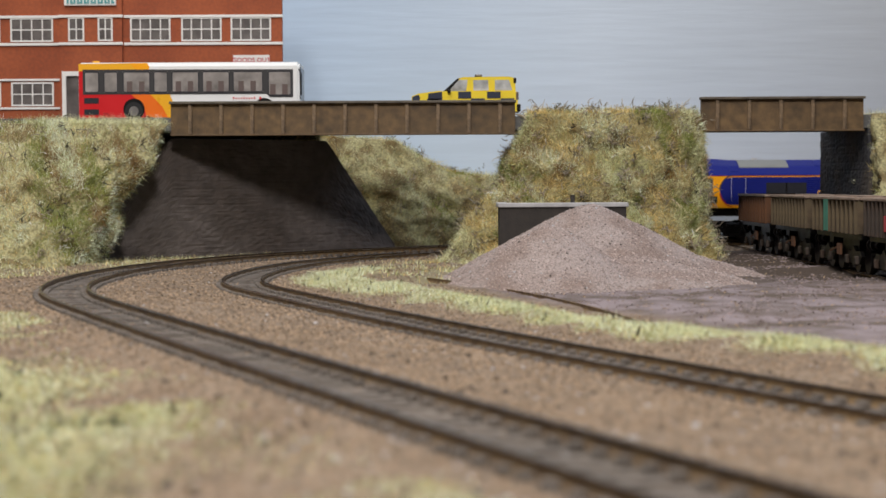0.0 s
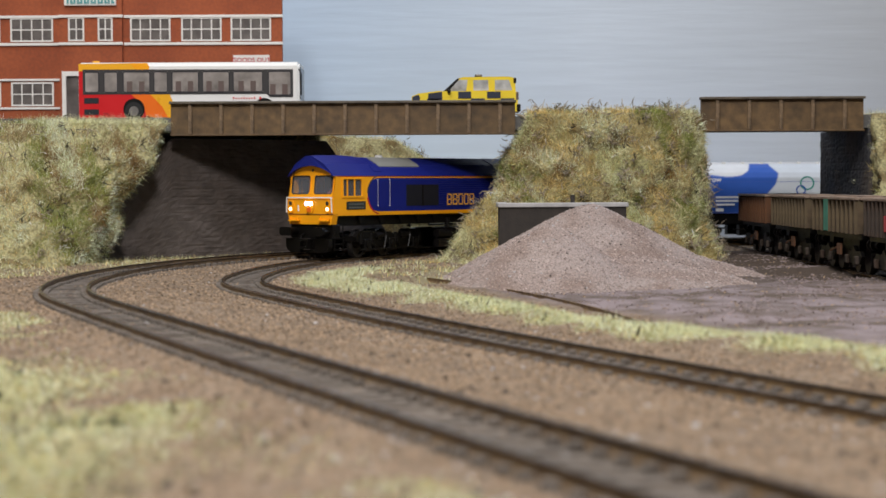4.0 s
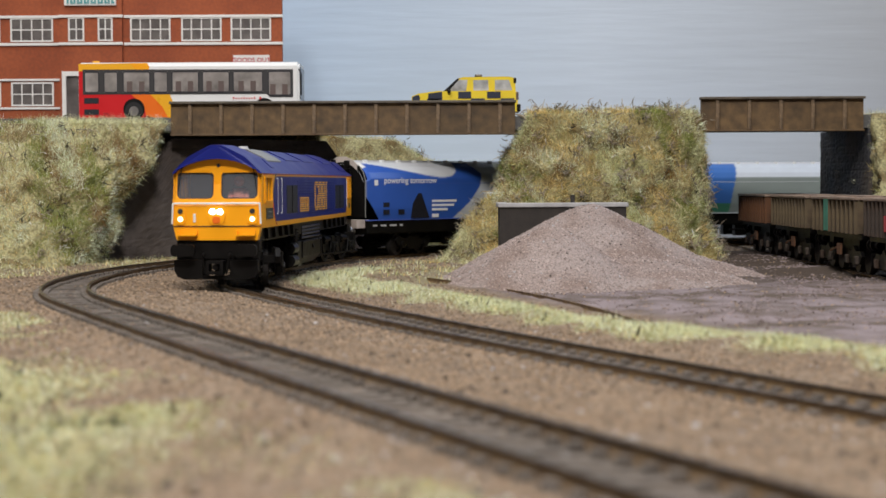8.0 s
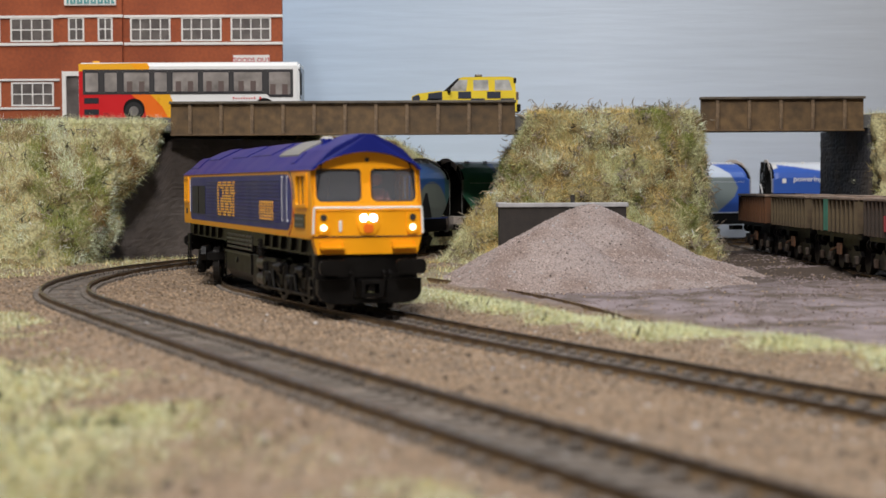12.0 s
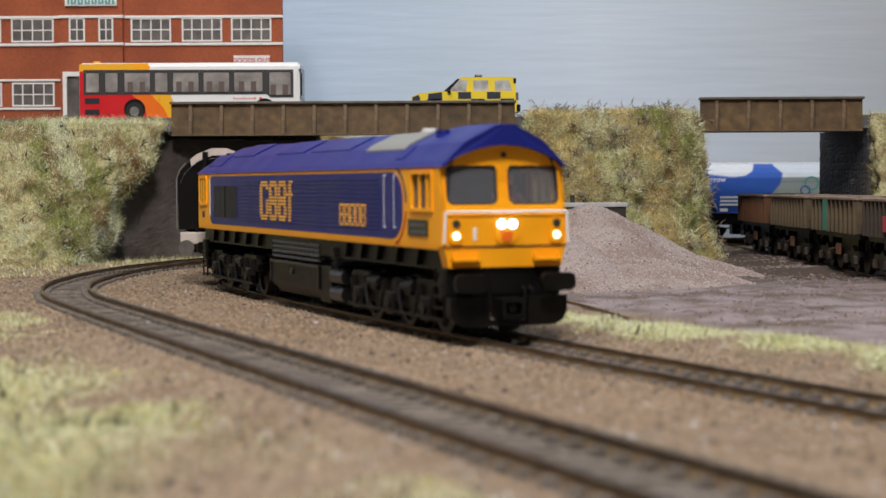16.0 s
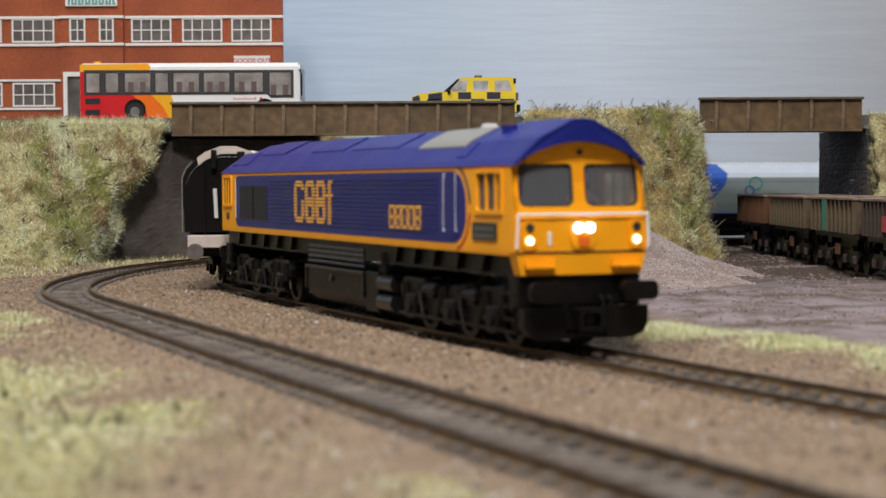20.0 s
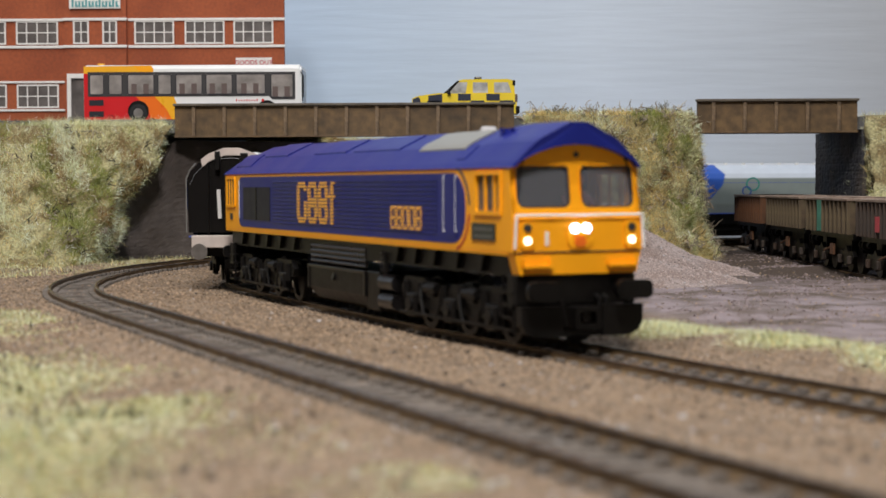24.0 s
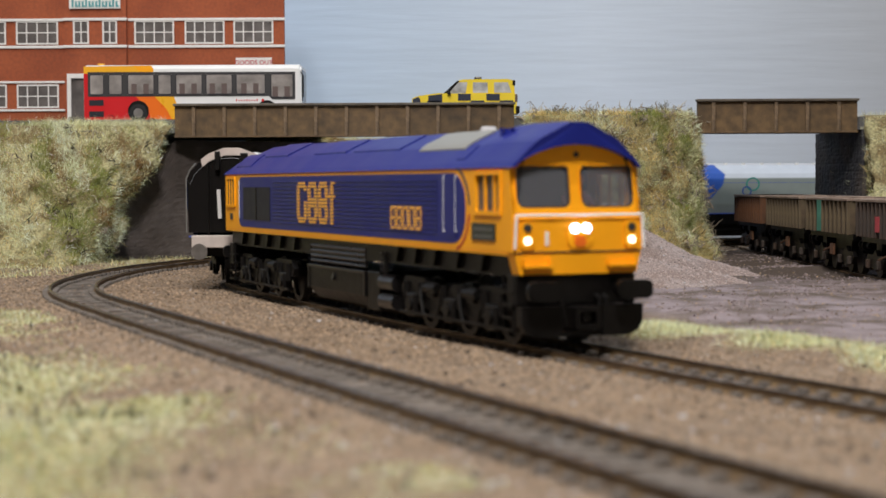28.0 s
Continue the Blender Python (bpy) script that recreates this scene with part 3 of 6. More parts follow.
GRASS_BROWN = material("russet_static_grass", (0.26, 0.135, 0.04), 0.8, vary=0.1, scale=60, island=0.4, bump=0, second=(0.2, 0.12, 0.05), mix_scale=40, spec=0.2)
GRASS_BRIGHT = material("whitish_green_static_grass", (0.8, 0.85, 0.66), 0.75, vary=0.1, scale=60, island=0.25, bump=0, second=(0.74, 0.79, 0.53), mix_scale=30, spec=0.3)
GLINT = material("glassy_white_fibre", (0.9, 0.9, 0.86), 0.25, vary=0.05, scale=60, bump=0)
GREYTWIG = material("grey_lichen_twigs", (0.3, 0.25, 0.185), 0.9, vary=0.25, scale=300, island=0.45, bump=0)


def tangles(name, pts, nrm, size, thick, branches, mat, rng, label):
    """Tiny curled and forked stems lying on a surface: three-sided bent tubes, one object."""
    verts, faces = [], []
    for p, q in zip(pts, nrm):
        p, q = Vector(p), Vector(q)
        for _ in range(branches):
            d = (q * 0.6 + Vector(rng.normal(size=3)) * 0.8).normalized()
            at, r = p + Vector(rng.normal(size=3)) * size * 0.25, thick * rng.uniform(0.6, 1.2)
            steps = rng.randint(3, 6)
            first = len(verts)
            for j in range(steps + 1):
                u = d.orthogonal().normalized()
                w = d.cross(u)
                k = r * (1 - 0.6 * j / steps)
                for a in range(3):
                    verts.append(at + u * k * math.cos(a * 2.094) + w * k * math.sin(a * 2.094))
                d = (d + Vector(rng.normal(size=3)) * 0.65).normalized()
                at = at + d * size / steps * rng.uniform(0.7, 1.3)
            for j in range(steps):
                for a in range(3):
                    i = first + j * 3
                    faces.append((i + a, i + (a + 1) % 3, i + 3 + (a + 1) % 3, i + 3 + a))
    return tagged(raw(name, verts, faces, mat), label, "twigs", kind="stuff")


# per bank: fibres, shares of pale, straw, green, brown and whitish fibre, grey tangles, dark tangles, white glint
# fibres
COVER = ((mid, 170000, (0.32, 0.32, 0.2, 0.09, 0.07), 260, 70, 120), (west, 165000, (0.14, 0.06, 0.37, 0.14, 0.29), 50, 170, 320),
         (east, 20000, (0.3, 0.3, 0.3, 0.05, 0.05), 14, 10, 12), (hill, 40000, (0.16, 0.3, 0.28, 0.22, 0.04), 30, 60, 0))
for ob, count, mix, grey, dark, glint in COVER:
    place = ob.name.replace("_", " ")
    for k, (mat, word) in enumerate(((GRASS_PALE, "pale"), (GRASS_STRAW, "straw"), (GRASS_GREEN, "green"), (GRASS_BROWN, "russet"), (GRASS_BRIGHT, "whitish"))):
        def clump(c, k=k, coarse=54 if ob is west else 62):
            u, v = c[:, 0] + 0.35 * c[:, 1], c[:, 2] - 0.5 * c[:, 1]
            f_ = [0.6 * smooth_noise(u, v, coarse, 70 + 3 * j) + 0.6 * smooth_noise(u, v, 150, 71 + 3 * j) + (0.05, 0.08, 0.0, -0.1, 0.02)[j] for j in range(5)]
            rest = np.max([f_[j] for j in range(5) if j != k], 0)
            return np.clip((f_[k] - rest) / 0.14 + 0.6, 0.08, 1)
        p, q = surface_points(ob, int(count * mix[k]), rng, clump)
        blades(word + "_grass", p, q, 0.0044, 0.00019, 0.85, mat, rng, word + " fibre grass on the " + place, up=0.3)
    p, q = surface_points(ob, grey, rng)
    tangles("grey_twigs", p + q * 0.0028, q, 0.0058, 0.0004, 6, GREYTWIG, rng, "grey curled scrub twigs on the " + place)
    p, q = surface_points(ob, dark, rng)
    tangles("dark_twigs", p + q * 0.0028, q, 0.0046, 0.00036, 5, TWIG, rng, "dark curled twigs on the " + place)
    p, q = surface_points(ob, max(6, grey // 4), rng)
    tangles("pale_stems", p + q * 0.0032, q, 0.0085, 0.0004, 1, PALETWIG, rng, "pale curled dry stems on the " + place)
    # glints on the bank drawn as fibres, the highlight in their white colour
    if glint:
        p, q = surface_points(ob, glint, rng)
        blades("glassy_fibres", p + q * 0.0032, q, 0.0042, 0.0003, 1.2, GLINT, rng, "a few white fibres drawn as glints on the " + place, up=0.1)


def shrub(at, size, seed):
    """A small grey-green bush of forked stems and crumbly leaf clumps."""
    r = np.random.RandomState(seed)
    g = tagged(empty("shrub", pose(*at)), "small grey-green model shrub on the embankment top", "shrub", "shrubs on the embankment")
    bm = bmesh.new()
    leaves = []
    for _ in range(9):
        q = Vector((r.normal() * 0.55, r.normal() * 0.3, r.uniform(0.35, 1.0))) * size
        rod(bm, (0, 0, -1), q, 0.22, 5, 0.1)
        leaves += [q + Vector(r.normal(size=3)) * size * 0.14 for _ in range(26)]
    part("stem", bm, GREYTWIG, g)
    bm = bmesh.new()
    for q in leaves:
        a, b = Vector(r.normal(size=3)).normalized() * 0.55, Vector(r.normal(size=3)).normalized() * 0.45
        bm.faces.new([bm.verts.new(v) for v in (q, q + a, q + a + b, q + b)])
    part("foliage", bm, SHRUBLEAF, g)


SHRUBLEAF = material("grey_green_crumbs", (0.12, 0.12, 0.065), 0.9, vary=0.2, scale=300, island=0.5, bump=0)
for x, y, size, seed in ((0.0655, 0.947, 5.5, 1), (0.126, 0.947, 6.5, 2), (0.118, 0.95, 4.2, 3), (0.0935, 0.948, 2.6, 4), (0.082, 0.948, 2.4, 5)):
    shrub((x, y, 0.0785), size, seed)


def crest(c):
    return np.exp(-((c[:, 2] - 0.0745) / 0.004) ** 2) * (np.abs(c[:, 1] - 0.942) < 0.016) * (c[:, 0] > -0.23)


p, q = surface_points(west, 2800, rng, crest)
blades("pale_grass", p, q, 0.0055, 0.00018, 0.6, GRASS_PALE, rng, "longer pale grass along the top of the embankment", up=0.7)

PILECHIP = material("heap_chips", (0.36, 0.29, 0.26), 0.9, vary=0.1, scale=900, island=0.4, bump=0)


# gravel heap and the bin behind it
def heap(name, humps, mat, label):
    n = 110
    x0, x1, y0, y1 = 0.0, 0.2, 0.6, 0.88
    gx, gy = np.meshgrid(np.linspace(x0, x1, n), np.linspace(y0, y1, n))
    gz = np.full(gx.shape, -0.004)
    for hx, hy, hz, r in humps:
        d = np.hypot(gx - hx, (gy - hy))
        cone = hz * (1 - d / r)
        rnd = hz - np.sqrt(np.maximum((hz / r * d) ** 2 + (0.10 * hz) ** 2, 0)) + 0.02 * hz
        gz = np.maximum(gz, rnd)
    gz = gz + 0.0009 * smooth_noise(gx, gy, 130, 2) + 0.0006 * smooth_noise(gx, gy, 420, 8) - 0.0022
    keep = gz > -0.0055
    v = np.stack([gx.ravel(), gy.ravel(), gz.ravel()], 1)
    i = np.arange(n * n).reshape(n, n)
    ok = keep[:-1, :-1] | keep[1:, 1:]
    f = np.stack([i[:-1, :-1][ok], i[:-1, 1:][ok], i[1:, 1:][ok], i[1:, :-1][ok]], 1)
    return tagged(raw(name, v, f, mat, smooth=True), label, "heap")


pile = heap("stone_mound", [(0.066, 0.765, 0.0352, 0.064), (0.0445, 0.703, 0.0268, 0.042), (0.08, 0.72, 0.012, 0.05), (0.094, 0.768, 0.0155, 0.05)], PILE, "conical heap of pinkish grey crushed stone")
p, q = surface_points(pile, 30000, rng)
stones("loose_chippings", p, 0.00046, PILECHIP, rng, "loose pinkish stone chips on the heap")
p, q = surface_points(pile, 500, rng)
stones("pale_chippings", p, 0.00055, CONCRETE, rng, "a few pale chips on the heap")
p, q = surface_points(pile, 400, rng)
stones("dark_chippings", p, 0.0005, WOODDARK, rng, "dark crumbs of soil on the heap")


def bin_box():
    g = tagged(empty("stone_bin", pose(0.028, 0.83, -0.003)), "low dark timber bin with a pale grey coping behind the gravel", "bin")
    bm = bmesh.new()
    box(bm, 0, 62, 0, 2.5, 0, 31)
    part("front_wall", bm, WOODDARK, g)
    bm = bmesh.new()
    box(bm, 0, 2.5, 2.5, 30, 0, 31)
    part("side_wall", bm, WOODDARK, g)
    bm = bmesh.new()
    box(bm, -1, 63, -1, 4, 31, 33.2, 0.4)
    part("coping", bm, CONCRETE, g, "pale grey coping board")
    bm = bmesh.new()
    box(bm, -1, 4, 4, 31, 31, 33.2, 0.4)
    part("side_coping", bm, CONCRETE, g, "pale grey coping board")
    bm = bmesh.new()
    rod(bm, (36, 5, 0), (36, 5, 37), 1.1)
    part("post", bm, WOODDARK, g)


bin_box()
# ------------------------------------------------------------------ factory
def factory():
    g = tagged(empty("factory_building", pose(0, 1.06, 0.0795)), "red brick factory with white bands and white multi-pane windows", "building")
    px = 1.06 / 2996.6 * 1000

    def X(p):
        return (p - 784) * px

    def Z(p):
        return (325 - p) * px + 39.8 - 79.5
    bm = bmesh.new()
    box(bm, X(-160), X(502), 0, 6, Z(214), Z(-22))
    part("wall", bm, BRICKRED, g)
    bm = bmesh.new()
    box(bm, X(112), X(222), -3.5, 0, Z(214), Z(-30))
    part("entrance_bay", bm, BRICKRED, g)
    bm = bmesh.new()
    box(bm, X(-162), X(504), -1.5, 7, Z(-22), Z(-27))
    part("parapet", bm, WHITEPAINT, g, "white parapet band")
    # Upper wall out of view, added to slant the factory's shadow on the backdrop.
    bm = bmesh.new()
    prism(bm, [(X(-160), Z(-27)), (X(502), Z(-27)), (X(425), Z(-235)), (X(-90), Z(-235))], "y", 0, 6)
    part("gable", bm, BRICKRED, g)
    for a, b in ((26, 31), (74, 79), (137, 141), (187, 191)):
        bm = bmesh.new()
        for x0, x1, y in ((-160, 110, -1.3), (224, 502 + (2 if a < 100 else 0), -1.3), (110, 224, -4.8)):
            if a > 100 and x0 > 200:
                continue
            if a > 100 and x0 == 110:
                continue
            box(bm, X(x0), X(x1), y, 0 if x0 != 110 else -3.4, Z(b), Z(a), 0.3)
        part("string_course", bm, WHITEPAINT, g, "white horizontal band")

    def window(x0, x1, z1, z0, cols, y):
        w = part("window", frame_loop(bmesh.new(), [(X(x0), Z(z0)), (X(x1), Z(z0)), (X(x1), Z(z1)), (X(x0), Z(z1))],
                 [(X(x0) + 1, Z(z0) + 1), (X(x1) - 1, Z(z0) + 1), (X(x1) - 1, Z(z1) - 1), (X(x0) + 1, Z(z1) - 1)], "y", y - 0.9, y), WHITEPAINT, g, "white multi-pane window frame")
        bm = bmesh.new()
        cx = (X(x1) - X(x0)) / cols
        for i in range(1, cols):
            x = X(x0) + cx * i
            box(bm, x - 0.35, x + 0.35, y - 0.7, y - 0.1, Z(z0), Z(z1))
        zm = (Z(z0) + Z(z1)) / 2
        box(bm, X(x0), X(x1), y - 0.75, y - 0.12, zm - 0.35, zm + 0.35)
        part("glazing_bar", bm, WHITEPAINT, w)
        for i in range(cols):
            for za, zb in ((Z(z0) + 0.3, zm), (zm, Z(z1) - 0.3)):
                bm = bmesh.new()
                box(bm, X(x0) + cx * i + 0.2, X(x0) + cx * (i + 1) - 0.2, y - 0.3, y - 0.05, za, zb)
                part("pane", bm, PANE, w)
    for x0, x1, c in ((24, 99, 4), (-70, 6, 4), (235, 306, 4), (325, 396, 4), (412, 483, 4)):
        window(x0, x1, 30, 72, c, 0)
    for x0, x1 in ((128, 156), (180, 206)):
        window(x0, x1, 30, 72, 2, -3.5)
    for x0, x1, c in ((24, 99, 4), (-70, 6, 4)):
        window(x0, x1, 143, 185, c, 0)
    bm = bmesh.new()
    frame_loop(bm, [(X(117), Z(212)), (X(157), Z(212)), (X(157), Z(125)), (X(117), Z(125))], [(X(124), Z(212)), (X(150), Z(212)), (X(150), Z(133)), (X(124), Z(133))], "y", -6, -3.5)
    part("door_surround", bm, WHITEPAINT, g, "white door surround")
    bm = bmesh.new()
    box(bm, X(124), X(150), -4.0, -3.6, Z(212), Z(133))
    part("door", bm, PANE, g)
    # company board with its lettering as a plain bar
    bm = bmesh.new()
    box(bm, X(122), X(213), -5.5, -3.6, Z(10), Z(-24), 0.3)
    sign = part("sign_board", bm, WHITEPAINT, g, "pale sign board with plain teal bars")
    teal = material("teal_sign_paint", (0.08, 0.3, 0.31), 0.5, bump=0)
    for i, a in enumerate(range(127, 208, 6)):
        bm = bmesh.new()
        box(bm, X(a), X(a + 3.4), -5.9, -5.4, Z(7), Z(-8 if i % 4 == 0 else -3))
        if i % 2:
            box(bm, X(a + 3.4), X(a + 5.4), -5.9, -5.4, Z(7), Z(4))
        part("sign_bar", bm, teal, sign)
    bm = bmesh.new()
    box(bm, X(416), X(480), -1.2, -0.1, Z(112), Z(97))
    board = part("goods_board", bm, WHITEPAINT, g, "white board lettered in red")
    lettering("goods_lettering", "GOODS OUT", board, X(448), -1.45, Z(109.6), 4.0, material("red_lettering", (0.5, 0.012, 0.03), 0.5, bump=0), 0, 0.02)


def lettering(name, words, parent, x, y, z, size, mat, turn=0.0, bold=0.0, align="CENTER"):
    """Flat raised lettering facing -y, turned about z by so many degrees (180 faces +y)."""
    cu = bpy.data.curves.new(name, "FONT")
    cu.body, cu.size, cu.align_x, cu.extrude, cu.offset = words, size, align, 0.03, bold
    tmp = bpy.data.objects.new(name, cu)
    scene.collection.objects.link(tmp)
    dg = bpy.context.evaluated_depsgraph_get()
    me = bpy.data.meshes.new_from_object(tmp.evaluated_get(dg))
    bpy.data.objects.remove(tmp)
    me.transform(Matrix.Scale(MM, 4) @ pose(x, y, z) @ pose(0, 0, 0, 0, 0, turn) @ pose(0, 0, 0, 90))
    me.materials.clear()
    me.materials.append(mat)
    ob = new(name, me)
    ob.parent = parent
    return ob


factory()
# ------------------------------------------------------------------ the locomotive
CABGREY = material("cab_interior_grey", (0.2, 0.19, 0.18), 0.8, vary=0.1, scale=60, bump=0)
NAMEPLATE = material("dark_nameplate", (0.02, 0.026, 0.02), 0.4, vary=0.1, scale=60, bump=0)
PLATEBAR = material("dull_plate_bar", (0.1, 0.1, 0.085), 0.5, vary=0.1, scale=60, bump=0)
RUBBER = material("dark_window_rubber", (0.03, 0.028, 0.028), 0.5, vary=0.1, scale=60, bump=0)
SKIN = material("figure_plain", (0.9, 0.36, 0.28), 0.8, vary=0.1, scale=100, bump=0)
MARK = material("orange_marking", (0.85, 0.42, 0.06), 0.4, vary=0.03, scale=60, bump=0)
REDLINE = material("red_line", (0.45, 0.02, 0.015), 0.35, vary=0.05, scale=60, bump=0)
ROOF = [(-17.7, 44.2), (-16.4, 45.7), (-11.4, 50.6), (-9.8, 51.6), (-2.4, 55.4), (0, 55.5)]


def roof_profile(drop, z0=44.2):
    """The roof's half section, lowered by a share of its rise, mirrored to a closed outline."""
    half = [(y, z0 + (z - z0) * (1 - drop)) for y, z in ROOF]
    return half + [(-y, z) for y, z in half[-2::-1]]


def loft(bm, sections):
    """A skin through sections of (x, outline), closed at both ends."""
    rows = [[bm.verts.new((x, y, z)) for y, z in o] for x, o in sections]
    for a, b in zip(rows, rows[1:]):
        for i in range(len(a)):
            j = (i + 1) % len(a)
            bm.faces.new((a[i], a[j], b[j], b[i]))
    bm.faces.new(rows[0])
    bm.faces.new(rows[-1][::-1])
    return bm


def wheelset(parent, x, r, gauge=14.6, name="wheelset"):
    bm = bmesh.new()
    for s in (-1, 1):
        a, b = s * gauge / 2, s * (gauge / 2 + 2.6)
        ring(bm, (0, 0), r, r - 1.6, min(a, b), max(a, b), 22)
        rod(bm, (0, a, 0), (0, s * (gauge / 2 + 1.6), 0), r - 1.2, 22)
        ring(bm, (0, 0), r + 0.6, r - 0.8, *sorted((a, a + s * 0.5)), 22)
    rod(bm, (0, -gauge / 2, 0), (0, gauge / 2, 0), 1.2, 8)
    rod(bm, (2.6, gauge / 2 + 2.0, 1.2), (2.6, gauge / 2 + 2.9, 1.2), 0.7, 6)
    rod(bm, (-2.6, -gauge / 2 - 2.0, 1.2), (-2.6, -gauge / 2 - 2.9, 1.2), 0.7, 6)
    w = part(name, bm, DARKSTEEL, parent, "dark steel wheels on an axle")
    w.matrix_basis = pose(x * MM, 0, r * MM)
    return w


def loco_bogie(parent, x):
    bm = bmesh.new()
    for s in (-1, 1):
        y0, y1 = sorted((s * 12.6, s * 14.6))
        # side frame with dips between the axle boxes
        prism(bm, [(-36, 11.5), (-33, 14.5), (-20, 14.5), (-15, 11.5), (-5, 11.5), (0, 13.6), (6, 13.6), (12, 11.5), (18, 14.5), (33, 14.5), (36, 11.5), (35, 9), (22, 8), (18, 6), (8, 6), (3, 8), (-4, 8), (-8, 6), (-18, 6), (-22, 8), (-35, 9)], "y", y0, y1)
        ya, yb = sorted((s * 13, s * 16.2))
        for ax in (-26, 0, 26):
            box(bm, ax - 3.2, ax + 3.2, ya, yb, 3.6, 10.2, 0.6)
            rod(bm, (ax, ya, 7), (ax, s * 16.9, 7), 1.9, 12)
            for d in (-5.2, 5.2):
                rod(bm, (ax + d, s * 14.8, 7.5), (ax + d, s * 14.8, 13.2), 1.15, 8)
        for ax in (-13, 13):
            box(bm, ax - 2.4, ax + 2.4, *sorted((s * 13.5, s * 15.8)), 9.6, 13.6, 0.5)
            rod(bm, (ax - 4, s * 15.4, 12), (ax + 4, s * 15.4, 12), 1.2, 10)
            rod(bm, (ax + 4.5, s * 15.6, 4), (ax + 8, s * 15.6, 12.5), 0.5, 6)
            rod(bm, (ax - 4.5, s * 15.6, 4.2), (ax - 7, s * 15.6, 11.5), 0.5, 6)
        rod(bm, (-34, s * 15.8, 4.6), (34, s * 15.8, 4.6), 0.45, 6)
    box(bm, -34, 34, -12.4, 12.4, 9, 12)
    b = part("bogie", bm, BLACK, parent, "sooty black three-axle bogie frame")
    b.location.x = x * MM
    return b, [wheelset(b, ax, 7.0) for ax in (-26, 0, 26)]


def loco_side(g, s):
    """Panels, stripes, grilles, doors and markings of one side; s is -1 for the right and 1 for the left."""
    y = 17.4 * s

    def slab(name, outline, mat, proud, deep=0.3, label=""):
        bm = bmesh.new()
        prism(bm, outline, "y", *sorted((y + s * proud, y - s * deep)))
        return part(name, bm, mat, g, label)
    # blue panel within the orange frame, its front end rounder than its rear
    outline = []
    nose = 102.5 if s < 0 else 105.0
    for cx, cz, r, a0 in ((nose - 8.5, 24.9 + 7, (8.5, 7), -90), (nose - 8.5, 43.1 - 8, (8.5, 8), 0), (-112 + 4, 43.1 - 4, (4, 4), 90), (-112 + 4, 24.9 + 4, (4, 4), 180)):
        for i in range(7):
            a = radians(a0 + 15 * i)
            outline.append((cx + r[0] * math.cos(a), cz + r[1] * math.sin(a)))
    panel = slab("side_panel", outline, BLUE, 0.12, label="deep blue ribbed side panel")
    bm = bmesh.new()
    for i in range(12):
        z = 27.2 + 1.27 * i
        x0 = -68 if s < 0 else -62
        prism(bm, [(y + s * 0.08, z - 0.16), (y + s * 0.34, z - 0.05), (y + s * 0.34, z + 0.05), (y + s * 0.08, z + 0.16)], "x", x0, 84 if s < 0 else 47)
    part("rib", bm, BLUE, panel)
    grilles = [(-105.5, -71)] if s < 0 else [(-100.5, -70), (47.3, 74.3)]
    for a, b in grilles:
        gr = slab("grille", [(a, 27.6), (b, 27.6), (b, 39.4), (a, 39.4)], DARKGRILLE, 0.3, label="black radiator grille")
        bm = bmesh.new()
        m = (a + b) / 2
        box(bm, m - 0.4, m + 0.4, *sorted((y + s * 0.3, y + s * 0.55)), 27.6, 39.4)
        part("grille_bar", bm, BLACK, gr)
    # doors with white handrails
    door = slab("door", rounded(89.6, 96.4, 26.5, 42.5, 0.6), BLUE, 0.28, label="deep blue side door")
    for x in ((89, 97) if s < 0 else (88, 97.5)):
        bm = bmesh.new()
        rod(bm, (x, y + s * 0.6, 28), (x, y + s * 0.6, 42.2), 0.09, 6)
        rod(bm, (x, y, 28), (x, y + s * 0.7, 28), 0.2, 5)
        rod(bm, (x, y, 42.2), (x, y + s * 0.7, 42.2), 0.2, 5)
        part("handrail", bm, WHITE, g, "white door handrail")
    bm = bmesh.new()
    rod(bm, (-110, y + s * 0.5, 28), (-110, y + s * 0.5, 42), 0.14, 6)
    part("handrail", bm, WHITE, g, "white door handrail")
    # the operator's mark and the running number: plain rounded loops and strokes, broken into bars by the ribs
    def bar(bm, x0, x1, z):
        if x1 - x0 > 0.15:
            prism(bm, [(x0, z), (x0 + 0.25, z - 0.36), (x1 - 0.25, z - 0.36), (x1, z), (x1 - 0.25, z + 0.36), (x0 + 0.25, z + 0.36)], "y", *sorted((y + s * 0.1, y + s * 0.46)))

    def loops(x, widths, z0, z1, thick, gap, step):
        d = -s
        for w, kind in widths:
            bm = bmesh.new()
            rows = max(2, int((z1 - z0) / step))
            for i in range(rows):
                v = (i + 0.5) / rows
                z = z0 + (z1 - z0) * v
                e = min(v, 1 - v) * (z1 - z0)
                r = min(w, z1 - z0) * 0.33
                cut = r - math.sqrt(max(0.0, r * r - (r - e) ** 2)) if e < r else 0.0
                spans = [(cut, cut + thick), (w - cut - thick, w - cut)]
                if e < 0.9 * thick:
                    spans = [(cut, w - cut)]
                if kind == "open" and 0.52 < v < 0.8:
                    spans = spans[:1]
                if kind == "double" and abs(v - 0.5) < 0.08:
                    spans = [(0, w - 0.4)]
                if kind == "post":
                    spans = [(w * 0.25, w * 0.25 + thick)]
                    if v > 0.9:
                        spans = [(w * 0.35, w)]
                    if 0.6 < v < 0.7:
                        spans = [(-0.6, w)]
                for a, b in spans:
                    bar(bm, *sorted((x + d * a, x + d * b)), z)
            part("marking", bm, MARK, g, "orange marking drawn as plain bars")
            x += d * (w + gap)
    mark = ((10.5, "open"), (9.6, "double"), (9.6, "double"), (5.6, "post"))
